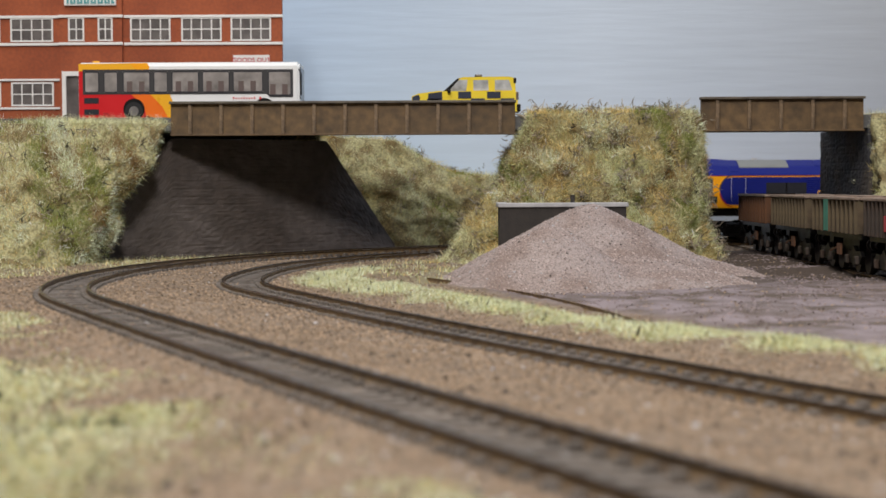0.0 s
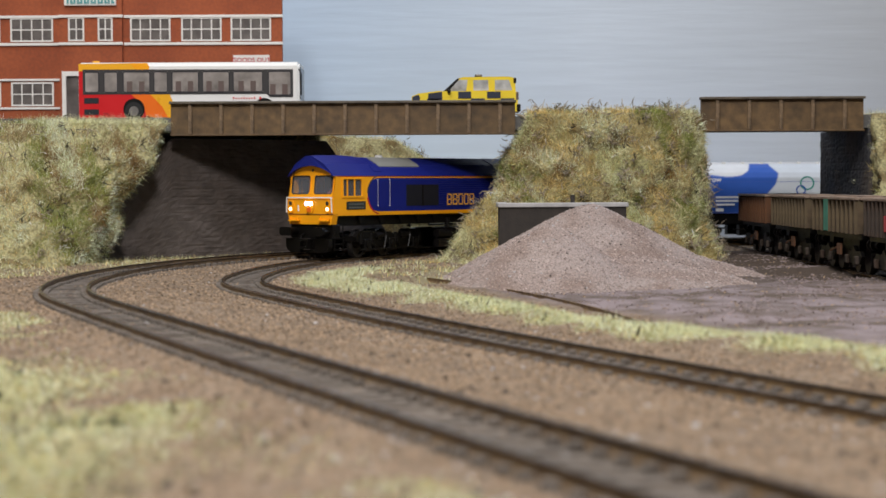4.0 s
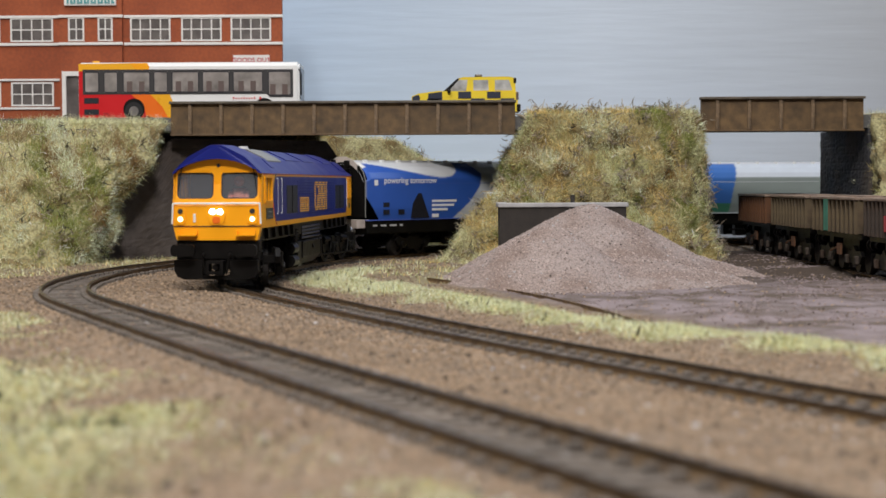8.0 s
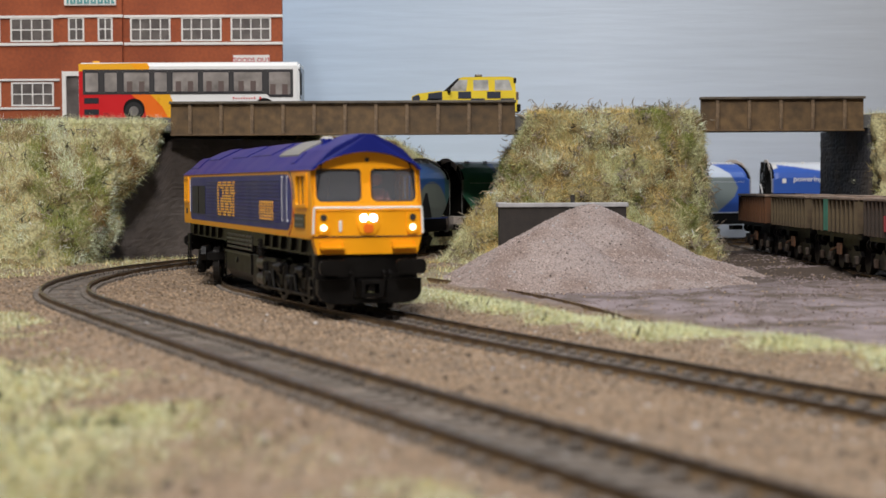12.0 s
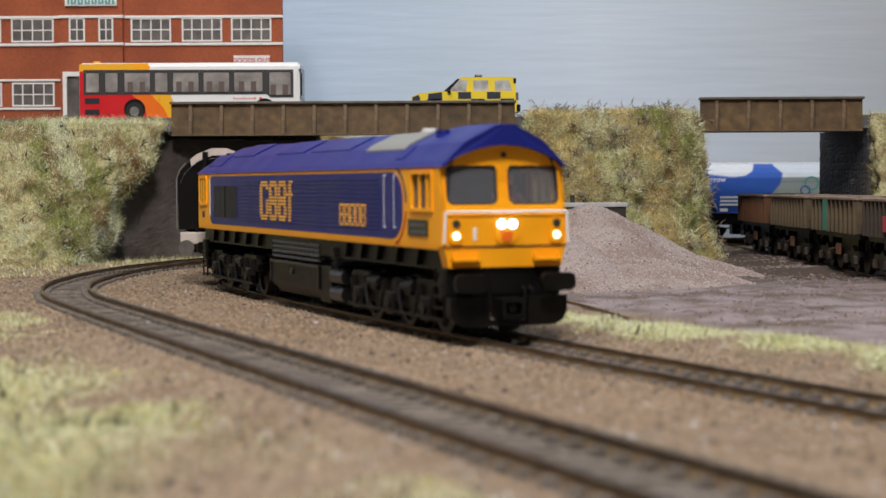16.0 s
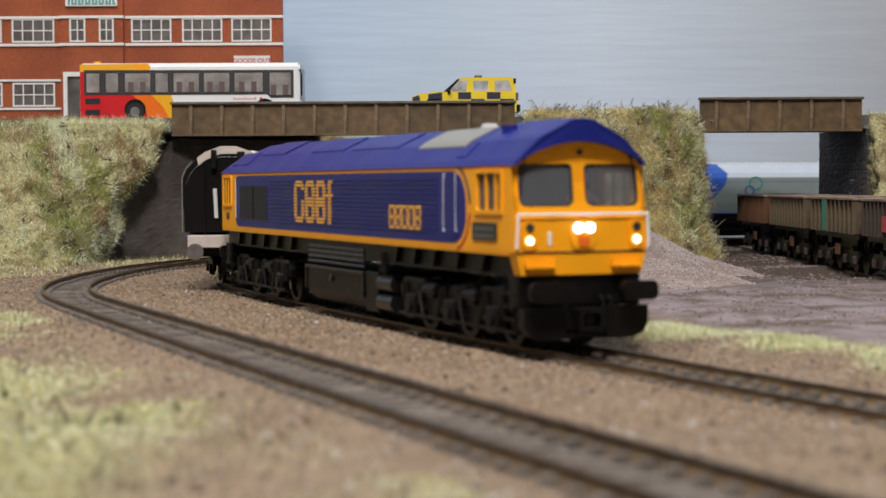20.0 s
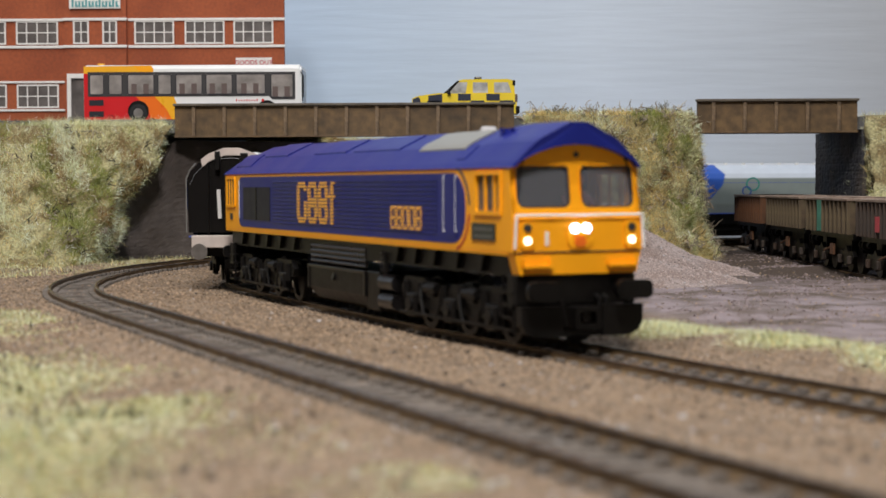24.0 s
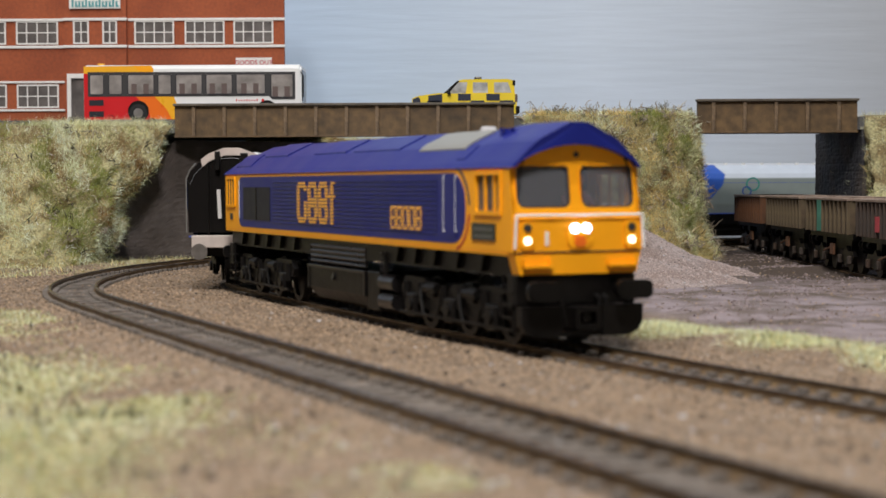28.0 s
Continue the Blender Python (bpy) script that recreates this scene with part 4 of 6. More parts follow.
    loops(-39.3 if s < 0 else -1.6, mark, 27.6, 41.2, 2.7, 1.2, 1.02)
    loops(48.8 if s < 0 else 40.2, ((4.3, "double"), (4.3, "double"), (4.3, "loop"), (4.3, "loop"), (4.3, "double")), 27.6, 34.2, 1.0, 0.6, 0.94)
    # curved lines behind the cab
    for name, mat, a0, a1 in (("curved_line", NAVY, 5, 80), ("curved_line", REDLINE, -80, -8)):
        bm = bmesh.new()
        prev = None
        for i in range(13):
            a = radians(a0 + (a1 - a0) * i / 12)
            c, sn = math.cos(a), math.sin(a)
            q = [bm.verts.new((95 + r * c, y + s * d, 34 + k * sn)) for r, k, d in ((9.6, 10.2, 0.14), (10.6, 10.8, 0.14), (10.6, 10.8, -0.2), (9.6, 10.2, -0.2))]
            if prev:
                for j in range(4):
                    bm.faces.new((prev[j], q[j], q[(j + 1) % 4], prev[(j + 1) % 4]))
            prev = q
        part(name, bm, mat, g, "thin curved livery line")
    # nameplate with plain bars, rear cab window
    np_ = slab("nameplate", [(107, 26.2), (121.4, 26.2), (121.4, 30.5), (107, 30.5)], NAMEPLATE, 0.35, label="dark nameplate")
    bm = bmesh.new()
    for z in (29.0, 27.2):
        for x in range(6):
            box(bm, 108.5 + x * 1.95, 110 + x * 1.95, *sorted((y + s * 0.3, y + s * 0.45)), z - 0.45, z + 0.45)
    part("plate_bar", bm, PLATEBAR, np_)
    # body is solid here: a flat dark panel paints in the window's depth
    rw = slab("rear_cab_window", rounded(-127.5, -117.5, 32.6, 42.6, 0.8), RUBBER, 0.1, label="dark rear cab window")
    bm = bmesh.new()
    frame_loop(bm, rounded(-128.3, -116.7, 31.8, 43.3, 1.0), rounded(-127.3, -117.7, 32.8, 42.4, 0.7), "y", *sorted((y, y + s * 0.5)))
    for x in (-124.4, -121.0):
        box(bm, x - 0.45, x + 0.45, *sorted((y, y + s * 0.4)), 32.7, 42.5)
    part("rear_window_frame", bm, ORANGE, rw)
    slab("socket_cover", [(-124, 27.2), (-120.8, 27.2), (-120.8, 29.6), (-124, 29.6)], RUBBER, 0.25, label="small dark socket cover")
    slab("cantrail_line", [(-131, 43.75), (128, 43.75), (128, 44.1), (-131, 44.1)], REDLINE, 0.06, label="thin red line under the roof")
    for z0, z1, name in ((22.9, 23.75, "sole_bar_stripe"),):
        slab(name, [(-131, z0), (128, z0), (128, z1), (-131, z1)], ORANGE, -0.1)
    # underframe fittings: coolers, fuel tank, air tanks, steps
    bm = bmesh.new()
    for z in (15.6, 17.2, 18.8, 20.4):
        rod(bm, (-33, s * 14.6, z), (20, s * 14.6, z), 0.6, 8)
    for x in (-33, 20):
        rod(bm, (x, s * 14.6, 15), (x, s * 14.6, 21), 0.5, 6)
    part("cooling_pipe", bm, PIPE, g, "dark cooling pipes")
    bm = bmesh.new()
    for z in (6.2, 11.6):
        rod(bm, (33, s * 13.6, z), (45, s * 13.6, z), 2.5, 14)
    part("air_tank", bm, PIPE, g, "pair of black air tanks", smooth=False)
    bm = bmesh.new()
    box(bm, 22, 33, *sorted((s * 10, s * 15.2)), 3, 14.5, 0.5)
    part("battery_box", bm, BLACK, g)
    bm = bmesh.new()
    rod(bm, (37, s * 14.8, 14.5), (37, s * 14.8, 20.5), 0.9, 8)
    for z in (15.4, 16.8, 18.2, 19.6):
        rod(bm, (37, s * 14.8, z), (37, s * 14.8, z + 0.6), 1.7, 12)
    part("filter", bm, PIPE, g, "ribbed black filter")
    # tank lip, straps and filler, brake gear with worn edges
    bm = bmesh.new()
    box(bm, -34.4, 21.4, *sorted((s * 15.0, s * 15.9)), 13.4, 14.3, 0.2)
    for x in (-33.6, 20.6):
        box(bm, x - 0.5, x + 0.5, *sorted((s * 15.2, s * 15.8)), 6.6, 13.6)
    rod(bm, (-8, s * 15.2, 11), (-8, s * 16.1, 11.2), 1.1, 10)
    part("tank_lip", bm, PIPE, g)
    bracket = None
    for x in (48, 62, 76, 92, 108, -50, -66, -82, -98, -114):
        if bracket is None:
            bm = bmesh.new()
            prism(bm, [(0, 18.2), (1.2, 18.2), (3, 22.4), (-2, 22.4)], "y", *sorted((s * 14.8, s * 16.2)))
            bracket = part("frame_bracket", bm, BLACK, g)
            bracket.matrix_basis = pose(x * MM, 0, 0)
        else:
            again(bracket, pose(x * MM, 0, 0))
    for x in (126, -126):
        bm = bmesh.new()
        for z in (4.5, 7.5, 10.5, 13.5):
            box(bm, x - 3, x + 3, *sorted((s * 14.6, s * 16.6)), z, z + 0.6)
        for d in (-3.2, 3.2):
            rod(bm, (x + d, s * 16, 4), (x + d, s * 16, 18), 0.35, 6)
        part("cab_step", bm, BLACK, g)


def raked(bm):
    """Lean what lies above the window sill back, as the cab front does."""
    for v in bm.verts:
        v.co.x -= 1.6 * min(1.0, max(0.0, (v.co.z - 33.0) / 7.0))
    return bm


def loco_cab(g):
    """The leading cab: a hollow shell with openings, glazing, lamps and rails."""
    for s in (-1, 1):
        bm = bmesh.new()
        ya, yb = sorted((s * 17.4, s * 16.4))
        box(bm, 103, 131, ya, yb, 23.7, 33)
        box(bm, 103, 129.4, ya, yb, 42.9, 44.4)
        box(bm, 103, 109.2, ya, yb, 33, 42.9)
        prism(bm, [(124.3, 33), (131, 33), (129.4, 40), (129.4, 42.9), (124.3, 42.9)], "y", ya, yb)
        part("cab_side", bm, ORANGE, g, "golden orange cab side")
    bm = bmesh.new()
    # raked front: panels round two window openings
    arch = [(-17.3, 44.5), (-15.4, 45.9), (-11.5, 47.8), (-7.6, 49.1), (0, 50.1), (7.6, 49.1), (11.5, 47.8), (15.4, 45.9), (17.3, 44.5)]
    prism(bm, [(-17.3, 44.5), (17.3, 44.5)] + arch[::-1][1:-1], "x", 129.6, 131)
    part("cab_arch", raked(bm), ORANGE, g, "golden orange arch over the cab windows")
    for y0, y1 in ((-17.3, -15.9), (-1.45, 1.45), (15.9, 17.3)):
        bm = bmesh.new()
        for z0, z1 in ((34.2, 37.0), (37.0, 40.0), (40.0, 44.5)):
            box(bm, 129.6, 131, y0, y1, z0, z1)
        part("window_pillar", raked(bm), ORANGE, g)
    bm = bmesh.new()
    box(bm, 129.6, 131, -17.3, 17.3, 31.5, 33.0)
    box(bm, 129.6, 131, -17.3, 17.3, 33.0, 34.4)
    part("window_sill", raked(bm), ORANGE, g)
    bm = bmesh.new()
    prism(bm, [(129.6, 23.9), (131.9, 23.9), (131.9, 31.6), (131.0, 32.6), (129.6, 32.6)], "y", -17.2, 17.2)
    part("nose_panel", bm, ORANGE, g, "golden orange nose panel")
    bm = bmesh.new()
    prism(bm, [(-17.2, 23.6), (-15.8, 18.3), (15.8, 18.3), (17.2, 23.6)], "x", 127.5, 131.6)
    part("nose_skirt", bm, ORANGE, g, "golden orange skirt below the nose")
    bm = bmesh.new()
    for y in (-11.4, 11.4):
        box(bm, 131.5, 133.6, y - 3.8, y + 3.8, 20.0, 20.7)
        box(bm, 131.5, 132.6, y - 3.8, y - 3.2, 20.0, 22)
        box(bm, 131.5, 132.6, y + 3.2, y + 3.8, 20.0, 22)
    part("nose_step", bm, ORANGE, g)
    for s in (-1, 1):
        a, b = sorted((s * 1.45, s * 15.9))
        bm = bmesh.new()
        frame_loop(bm, rounded(a - 0.1, b + 0.1, 34.2, 45.1, 0.05, 6), rounded(a + 0.1, b - 0.1, 34.4, 44.9, 1.9, 6), "x", 129.7, 131.05)
        part("window_surround", raked(bm), ORANGE, g)
        bm = bmesh.new()
        frame_loop(bm, rounded(a + 0.1, b - 0.1, 34.4, 44.9, 1.9, 6), rounded(a + 0.55, b - 0.55, 34.85, 44.45, 1.6, 6), "x", 130.0, 130.9)
        part("window_rubber", raked(bm), RUBBER, g, "dark rubber window seal")
        bm = bmesh.new()
        prism(bm, rounded(a + 0.3, b - 0.3, 34.6, 44.7, 1.6), "x", 130.2, 130.4)
        for v in bm.verts:
            v.co.x -= 0.2 + 0.16 * (v.co.z - 34.6)
        w = part("windscreen", bm, HAZED, g, "cab windscreen, its grey reflection put into the colour")
        w.visible_shadow = False
        bm = bmesh.new()
        rod(bm, (131.4, s * 14.0, 46.2), (131.4, s * 14.9, 41.6), 0.2, 5)
        rod(bm, (131.4, s * 14.6, 43.4), (131.4, s * 15.3, 38.0), 0.16, 5)
        rod(bm, (130.6, s * 14.0, 46.2), (131.7, s * 14.0, 46.2), 0.45, 8)
        part("wiper", raked(bm), BLACK, g)
        # side window: frame, bar and glass
        y = s * 17.4
        bm = bmesh.new()
        frame_loop(bm, rounded(108.6, 124.9, 32.5, 43.3, 0.3), rounded(109.6, 123.9, 33.5, 42.4, 0.6), "y", *sorted((y - s * 0.4, y + s * 0.5)))
        for x in (115.0, 120.6):
            box(bm, x - 0.3, x + 0.3, *sorted((y - s * 0.4, y + s * 0.3)), 33.4, 42.6)
        part("side_window_frame", bm, ORANGE, g)
        bm = bmesh.new()
        box(bm, 109.3, 124.1, *sorted((y - s * 0.7, y - s * 0.5)), 33.2, 42.7)
        w = part("side_window", bm, HAZED, g)
        w.visible_shadow = False
        # lamp cluster
        bm = bmesh.new()
        prism(bm, rounded(s * 14.1 - 1.9, s * 14.1 + 1.9, 24.4, 31.2, 1.6), "x", 131.5, 132.5)
        cl = part("lamp_plate", bm, ORANGE, g)
        bm = bmesh.new()
        rod(bm, (132.2, s * 14.1, 29.6), (132.9, s * 14.1, 29.6), 1.0, 14)
        part("tail_lamp", bm, RUBBER, cl, "unlit dark tail lamp")
        bm = bmesh.new()
        rod(bm, (132.2, s * 14.1, 26.5), (132.9, s * 14.1, 26.5), 0.95, 16)
        part("marker_lamp", bm, LAMPGLOW, cl, "lit warm white marker lamp")
        bm = bmesh.new()
        rod(bm, (132.2, s * 1.5, 29.4), (133.2, s * 1.5, 29.4), 1.15, 16)
        part("headlight", bm, LEDGLOW, g, "dazzling cold white headlight")
    bm = bmesh.new()
    rod(bm, (132.6, -17.0, 32.6), (132.6, 17.0, 32.6), 0.36, 8)
    for s in (-1, 1):
        rod(bm, (132.6, s * 17.0, 32.6), (132.5, s * 17.4, 24.6), 0.36, 8)
    for y in (-16.5, -8, 0, 8, 16.5):
        rod(bm, (131, y, 32.4), (132.6, y, 32.6), 0.25, 5)
    part("front_handrail", bm, WHITE, g, "white handrail round the nose")
    bm = bmesh.new()
    prism(bm, rounded(-3.4, 3.4, 24.2, 31.2, 2.8), "x", 131.5, 132.4)
    part("headlight_plate", bm, ORANGE, g)
    bm = bmesh.new()
    prism(bm, rounded(-1.5, 1.5, 24.9, 27.6, 1.0), "x", 132.2, 132.8)
    part("badge", bm, FLAME, g, "small red-orange badge")
    bm = bmesh.new()
    box(bm, 131.5, 132.2, -9.2, -8.2, 25.2, 28.6, 0.2)
    part("socket_plate", bm, WHITE, g)
    bm = bmesh.new()
    rod(bm, (130.8, 0.4, 47.3), (131.4, 0.4, 47.3), 0.7, 10)
    part("horn_grille", raked(bm), RUBBER, g)
    # seam above the skirt
    bm = bmesh.new()
    box(bm, 131.0, 131.95, -17.25, 17.25, 23.6, 23.9)
    part("nose_seam", bm, RUBBER, g, "dark seam above the skirt")
    # inside of the cab
    bm = bmesh.new()
    box(bm, 103.2, 104.2, -16.4, 16.4, 24, 44)
    box(bm, 104.2, 129.4, -16.3, 16.3, 24, 30)
    box(bm, 121, 127.6, -14, 14, 30, 33.6, 0.5)
    box(bm, 104.2, 106, -6, 2, 30, 42)
    part("cab_interior", bm, CABGREY, g, "grey cab interior")
    bm = bmesh.new()
    bmesh.ops.create_uvsphere(bm, u_segments=12, v_segments=8, radius=2.1, matrix=pose(118, 6.2, 41.2))
    rod(bm, (118, 6.2, 31), (118, 6.2, 38.4), 3.6, 12, 2.6)
    rod(bm, (118, 3.2, 36.8), (121.5, 2.6, 33.4), 1.0, 8)
    rod(bm, (118, 9.2, 36.8), (121.5, 9.6, 33.4), 1.0, 8)
    part("seated_figure", bm, SKIN, g, "plain small seated model figure", smooth=True)


def locomotive():
    g = tagged(empty("diesel_locomotive"), "deep blue and golden orange diesel locomotive with lit headlights", "locomotive")
    bm = bmesh.new()
    box(bm, -131, 103, -17.4, 17.4, 23.7, 44.4)
    part("body", bm, ORANGE, g, "golden orange body with blue panels")
    bm = bmesh.new()
    arch = [(-16.6, 44.2), (-15.2, 45.7), (-11.5, 47.5), (-7.6, 48.8), (-4, 49.5), (0, 49.8), (4, 49.5), (7.6, 48.8), (11.5, 47.5), (15.2, 45.7), (16.6, 44.2)]

    def shell(drop, low=0.0):
        return [(y, z - low) for y, z in roof_profile(drop)] + arch[::-1]
    loft(bm, [(-132.6, shell(0.3)), (-117, shell(0.1)), (-100, shell(0.08)), (96, shell(0.08)), (104, shell(0.02)), (112, shell(0.0)), (128, shell(0.01)), (132.4, shell(0.02, 0.1))])
    for v in bm.verts:
        if v.co.x > 132:
            v.co.x -= 1.2 * (v.co.y / 17.7) ** 2
    part("roof", bm, BLUE, g, "deep blue curved roof")
    def on_roof(y, drop=0.08):
        return 44.2 + (float(np.interp(abs(y), [-q[0] for q in ROOF[::-1]], [q[1] for q in ROOF[::-1]])) - 44.2) * (1 - drop)

    def roof_panel(bm, x0, x1, y0, y1, proud, drop=0.08):
        ys = [y0 + (y1 - y0) * i / 6 for i in range(7)]
        prism_pts = [(v, on_roof(v, drop) + proud) for v in ys] + [(v, on_roof(v, drop) - 1.0) for v in ys[::-1]]
        prism(bm, prism_pts, "x", x0, x1)
    for x0, x1, y0, y1, proud in ((-124, -104, 9.5, 15.0, 0.35), (-98, -70, 2.0, 11.4, 0.45), (-40, -8, 3.0, 11.4, 0.4), (0, 40, 3.0, 11.4, 0.35), (92, 98, 11.5, 15.5, 0.4)):
        for s in (-1, 1):
            bm = bmesh.new()
            roof_panel(bm, x0, x1, *sorted((s * y0, s * y1)), proud)
            part("roof_hatch", bm, BLUE, g, "raised blue roof hatch")
    bm = bmesh.new()
    for s in (-1, 1):
        roof_panel(bm, 58, 91, *sorted((s * 3.6, s * 12.4)), 0.5)
    part("exhaust_panel", bm, SILVER, g, "light grey exhaust panel on the roof")
    bm = bmesh.new()
    box(bm, 60, 92, -3.0, 3.0, 52.5, 54.6, 0.5)
    part("exhaust_trough", bm, SILVER, g, "light grey exhaust trough")
    bm = bmesh.new()
    rod(bm, (78, 0, 53.5), (78, 0, 55.8), 3.2, 14, 1.8)
    part("silencer", bm, CONCRETE, g, "whitish round exhaust outlet")
    bm = bmesh.new()
    rod(bm, (104, -4, 52), (104, -4, 54.0), 4.2, 18, 3.8)
    for a in range(10):
        box(bm, 104 + 3.6 * math.cos(a * 0.628) - 0.5, 104 + 3.6 * math.cos(a * 0.628) + 0.5, -4 + 3.6 * math.sin(a * 0.628) - 0.5, -4 + 3.6 * math.sin(a * 0.628) + 0.5, 53.6, 54.4)
    part("roof_vent", bm, BLUE, g, "round blue roof vent")
    bm = bmesh.new()
    for x0, x1 in ((-131, 127.5),):
        box(bm, x0, x1, -14.8, 14.8, 17.5, 23.7)
    part("underframe", bm, BLACK, g, "sooty black underframe")
    bm = bmesh.new()
    prism(bm, [(-15.4, 14), (15.4, 14), (15.4, 7), (12, 3.2), (-12, 3.2), (-15.4, 7)], "x", -34, 21)
    part("fuel_tank", bm, BLACK, g, "black fuel tank with sloping sides")
    for s in (-1, 1):
        loco_side(g, s)
    loco_cab(g)
    # rear cab face
    bm = bmesh.new()
    for s in (-1, 1):
        a, b = sorted((s * 1.8, s * 15.4))
        prism(bm, rounded(a, b, 35, 44.2, 1.6), "x", -131.5, -131.1)
    part("rear_windscreen", bm, SMOKED, g)
    for s in (1, -1):
        # buffer beam, buffers, plough and coupling at each end
        x = 131 * s
        bm = bmesh.new()
        box(bm, *sorted((x - s * 6, x - s * 0.5)), -16.2, 16.2, 10.8, 18.2, 0.4)
        part("buffer_beam", bm, BLACK, g)
        bm = bmesh.new()
        if s > 0:
            for yy in (-1, 1):
                prism(bm, [(yy * 5.4, 10.8), (yy * 16.4, 10.8), (yy * 16.4, 6.5), (yy * 15.2, 4.4), (yy * 12.5, 3.2), (yy * 5.4, 3.2)], "x", 131, 134)
            box(bm, 131, 133, -5.4, 5.4, 3.2, 4.6)
            part("snow_plough", bm, BLACK, g, "black plough plates under the buffer beam")
        else:
            box(bm, -134, -131, -8, 8, 5, 10)
            part("rear_step", bm, BLACK, g)
        for yy in (-12, 12):
            bm = bmesh.new()
            rod(bm, (x - s * 1, yy, 14.6), (x + s * 6, yy, 14.6), 2.2, 12)
            part("buffer_shank", bm, BLACK, g)
            bm = bmesh.new()
            prism(bm, rounded(yy - 4.7, yy + 4.7, 12.3, 16.9, 1.6), "x", *sorted((x + s * 6, x + s * 7.6)))
            part("buffer_head", bm, BLACK, g, "black oblong buffer head")
        bm = bmesh.new()
        frame_loop(bm, rounded(-3.4, 3.4, 5.2, 10.6, 0.4), rounded(-2.2, 2.2, 6.4, 9.4, 0.3), "x", *sorted((x, x + s * 6)))
        rod(bm, (x - s * 1, 0, 8), (x + s * 5, 0, 8), 1.2, 8)
        part("coupling_box", bm, BLACK, g)
        bm = bmesh.new()
        for yy in (-5.5, 5, 7):
            rod(bm, (x, yy, 13), (x + s * 2.2, yy, 12), 0.6, 6)
            rod(bm, (x + s * 2.2, yy, 12), (x + s * 2.6, yy * 0.8, 5.5), 0.5, 6)
        part("brake_hose", bm, BLACK, g)
    bogies = [loco_bogie(g, 87), loco_bogie(g, -87)]
    return g, bogies


LOCO, LOCO_BOGIES = locomotive()

# ------------------------------------------------------------------ hopper wagons
BODY_HALF = 105.0
HOPPEREND = material("sooty_brown_end", (0.005, 0.004, 0.0034), 0.8, vary=0.2, scale=150, spec=0.12)
HEADSTOCK = material("pinkish_grey_headstock", (0.5, 0.43, 0.38), 0.6, vary=0.12, scale=200)
HOPPER_SECTION = [(17.3, 20.0), (17.3, 30), (17.3, 42.3), (15.9, 45.6), (12.8, 48.7), (8.6, 51.2), (4.0, 52.2), (0, 52.4)]
TALL, WIDE, LONG = 1.02, 1.05, 1.076


def livery_paint(kind):
    m = bpy.data.materials.new("hopper_livery")
    m.use_nodes = True
    n, ln = m.node_tree.nodes, m.node_tree.links
    b = n["Principled BSDF"]
    b.inputs["Roughness"].default_value = 0.4
    at = n.new("ShaderNodeAttribute")
    at.attribute_name = "livery"
    tc = n.new("ShaderNodeTexCoord")
    no = n.new("ShaderNodeTexNoise")
    no.inputs["Scale"].default_value, no.inputs["Detail"].default_value = 120, 5
    ln.new(tc.outputs["Object"], no.inputs["Vector"])
    vr = n.new("ShaderNodeMapRange")
    vr.inputs[3].default_value, vr.inputs[4].default_value = 0.9, 1.08
    ln.new(no.outputs[0], vr.inputs[0])
    hv = n.new("ShaderNodeHueSaturation")
    ln.new(at.outputs["Color"], hv.inputs["Color"])
    ln.new(vr.outputs[0], hv.inputs["Value"])
    ln.new(hv.outputs[0], b.inputs["Base Color"])
    return m


LIVERY = livery_paint(0)
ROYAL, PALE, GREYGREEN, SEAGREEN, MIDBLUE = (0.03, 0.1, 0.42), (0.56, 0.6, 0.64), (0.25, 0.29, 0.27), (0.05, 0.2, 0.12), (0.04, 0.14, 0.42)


def between(v, stops):
    """Straight-line interpolation through (place, value) stops."""
    for (a, p), (b, q) in zip(stops, stops[1:]):
        if v < b:
            return p + (q - p) * max(0.0, (v - a) / (b - a))
    return stops[-1][1]


def livery_and_shade_colour(kind, u, z):
    """The colour at u mm behind the body's front end and z mm above the rail: paint, with shade low on kind 2."""
    sky = (0.66, 0.68, 0.7)
    if z > 51.3:
        return (0.55, 0.55, 0.55)
    if u < 0.9 or u > 209.1:
        return (0.3, 0.3, 0.3)
    if u < 4.5 and z > 48.5:
        return (0.72, 0.7, 0.66)
    if kind in (0, 2):
        if u < between(z, ((20, 66), (30, 80), (38, 87), (45, 89), (50, 85))):
            dip = between(u, ((2, 51), (15, 49.3), (30, 46.8), (45, 44.2), (57, 42.8), (65, 43.6), (70, 46.5), (73, 51.5)))
            return sky if z > dip else ROYAL
        if u < (150 if kind == 0 else 178):
            # shade under the short bridge put into the third wagon's lower silver
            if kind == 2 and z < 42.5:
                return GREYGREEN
            return PALE if z > 33 else (0.52, 0.55, 0.57)
        if ((u - 184) / 23) ** 2 + ((z - 20) / 20.5) ** 2 < 1:
            return GREYGREEN
        if u > 203:
            return (0.08, 0.2, 0.2)
        return MIDBLUE
    if u < 21 + (50 - z) * 0.4:
        return SEAGREEN
    if u < 66 - (50 - z) * 0.2:
        return MIDBLUE if z > 26 else SEAGREEN
    if u < between(z, ((20, 184), (30, 197), (36, 200), (45, 194), (51, 186))):
        return PALE if z > 42.5 else GREYGREEN
    return ROYAL


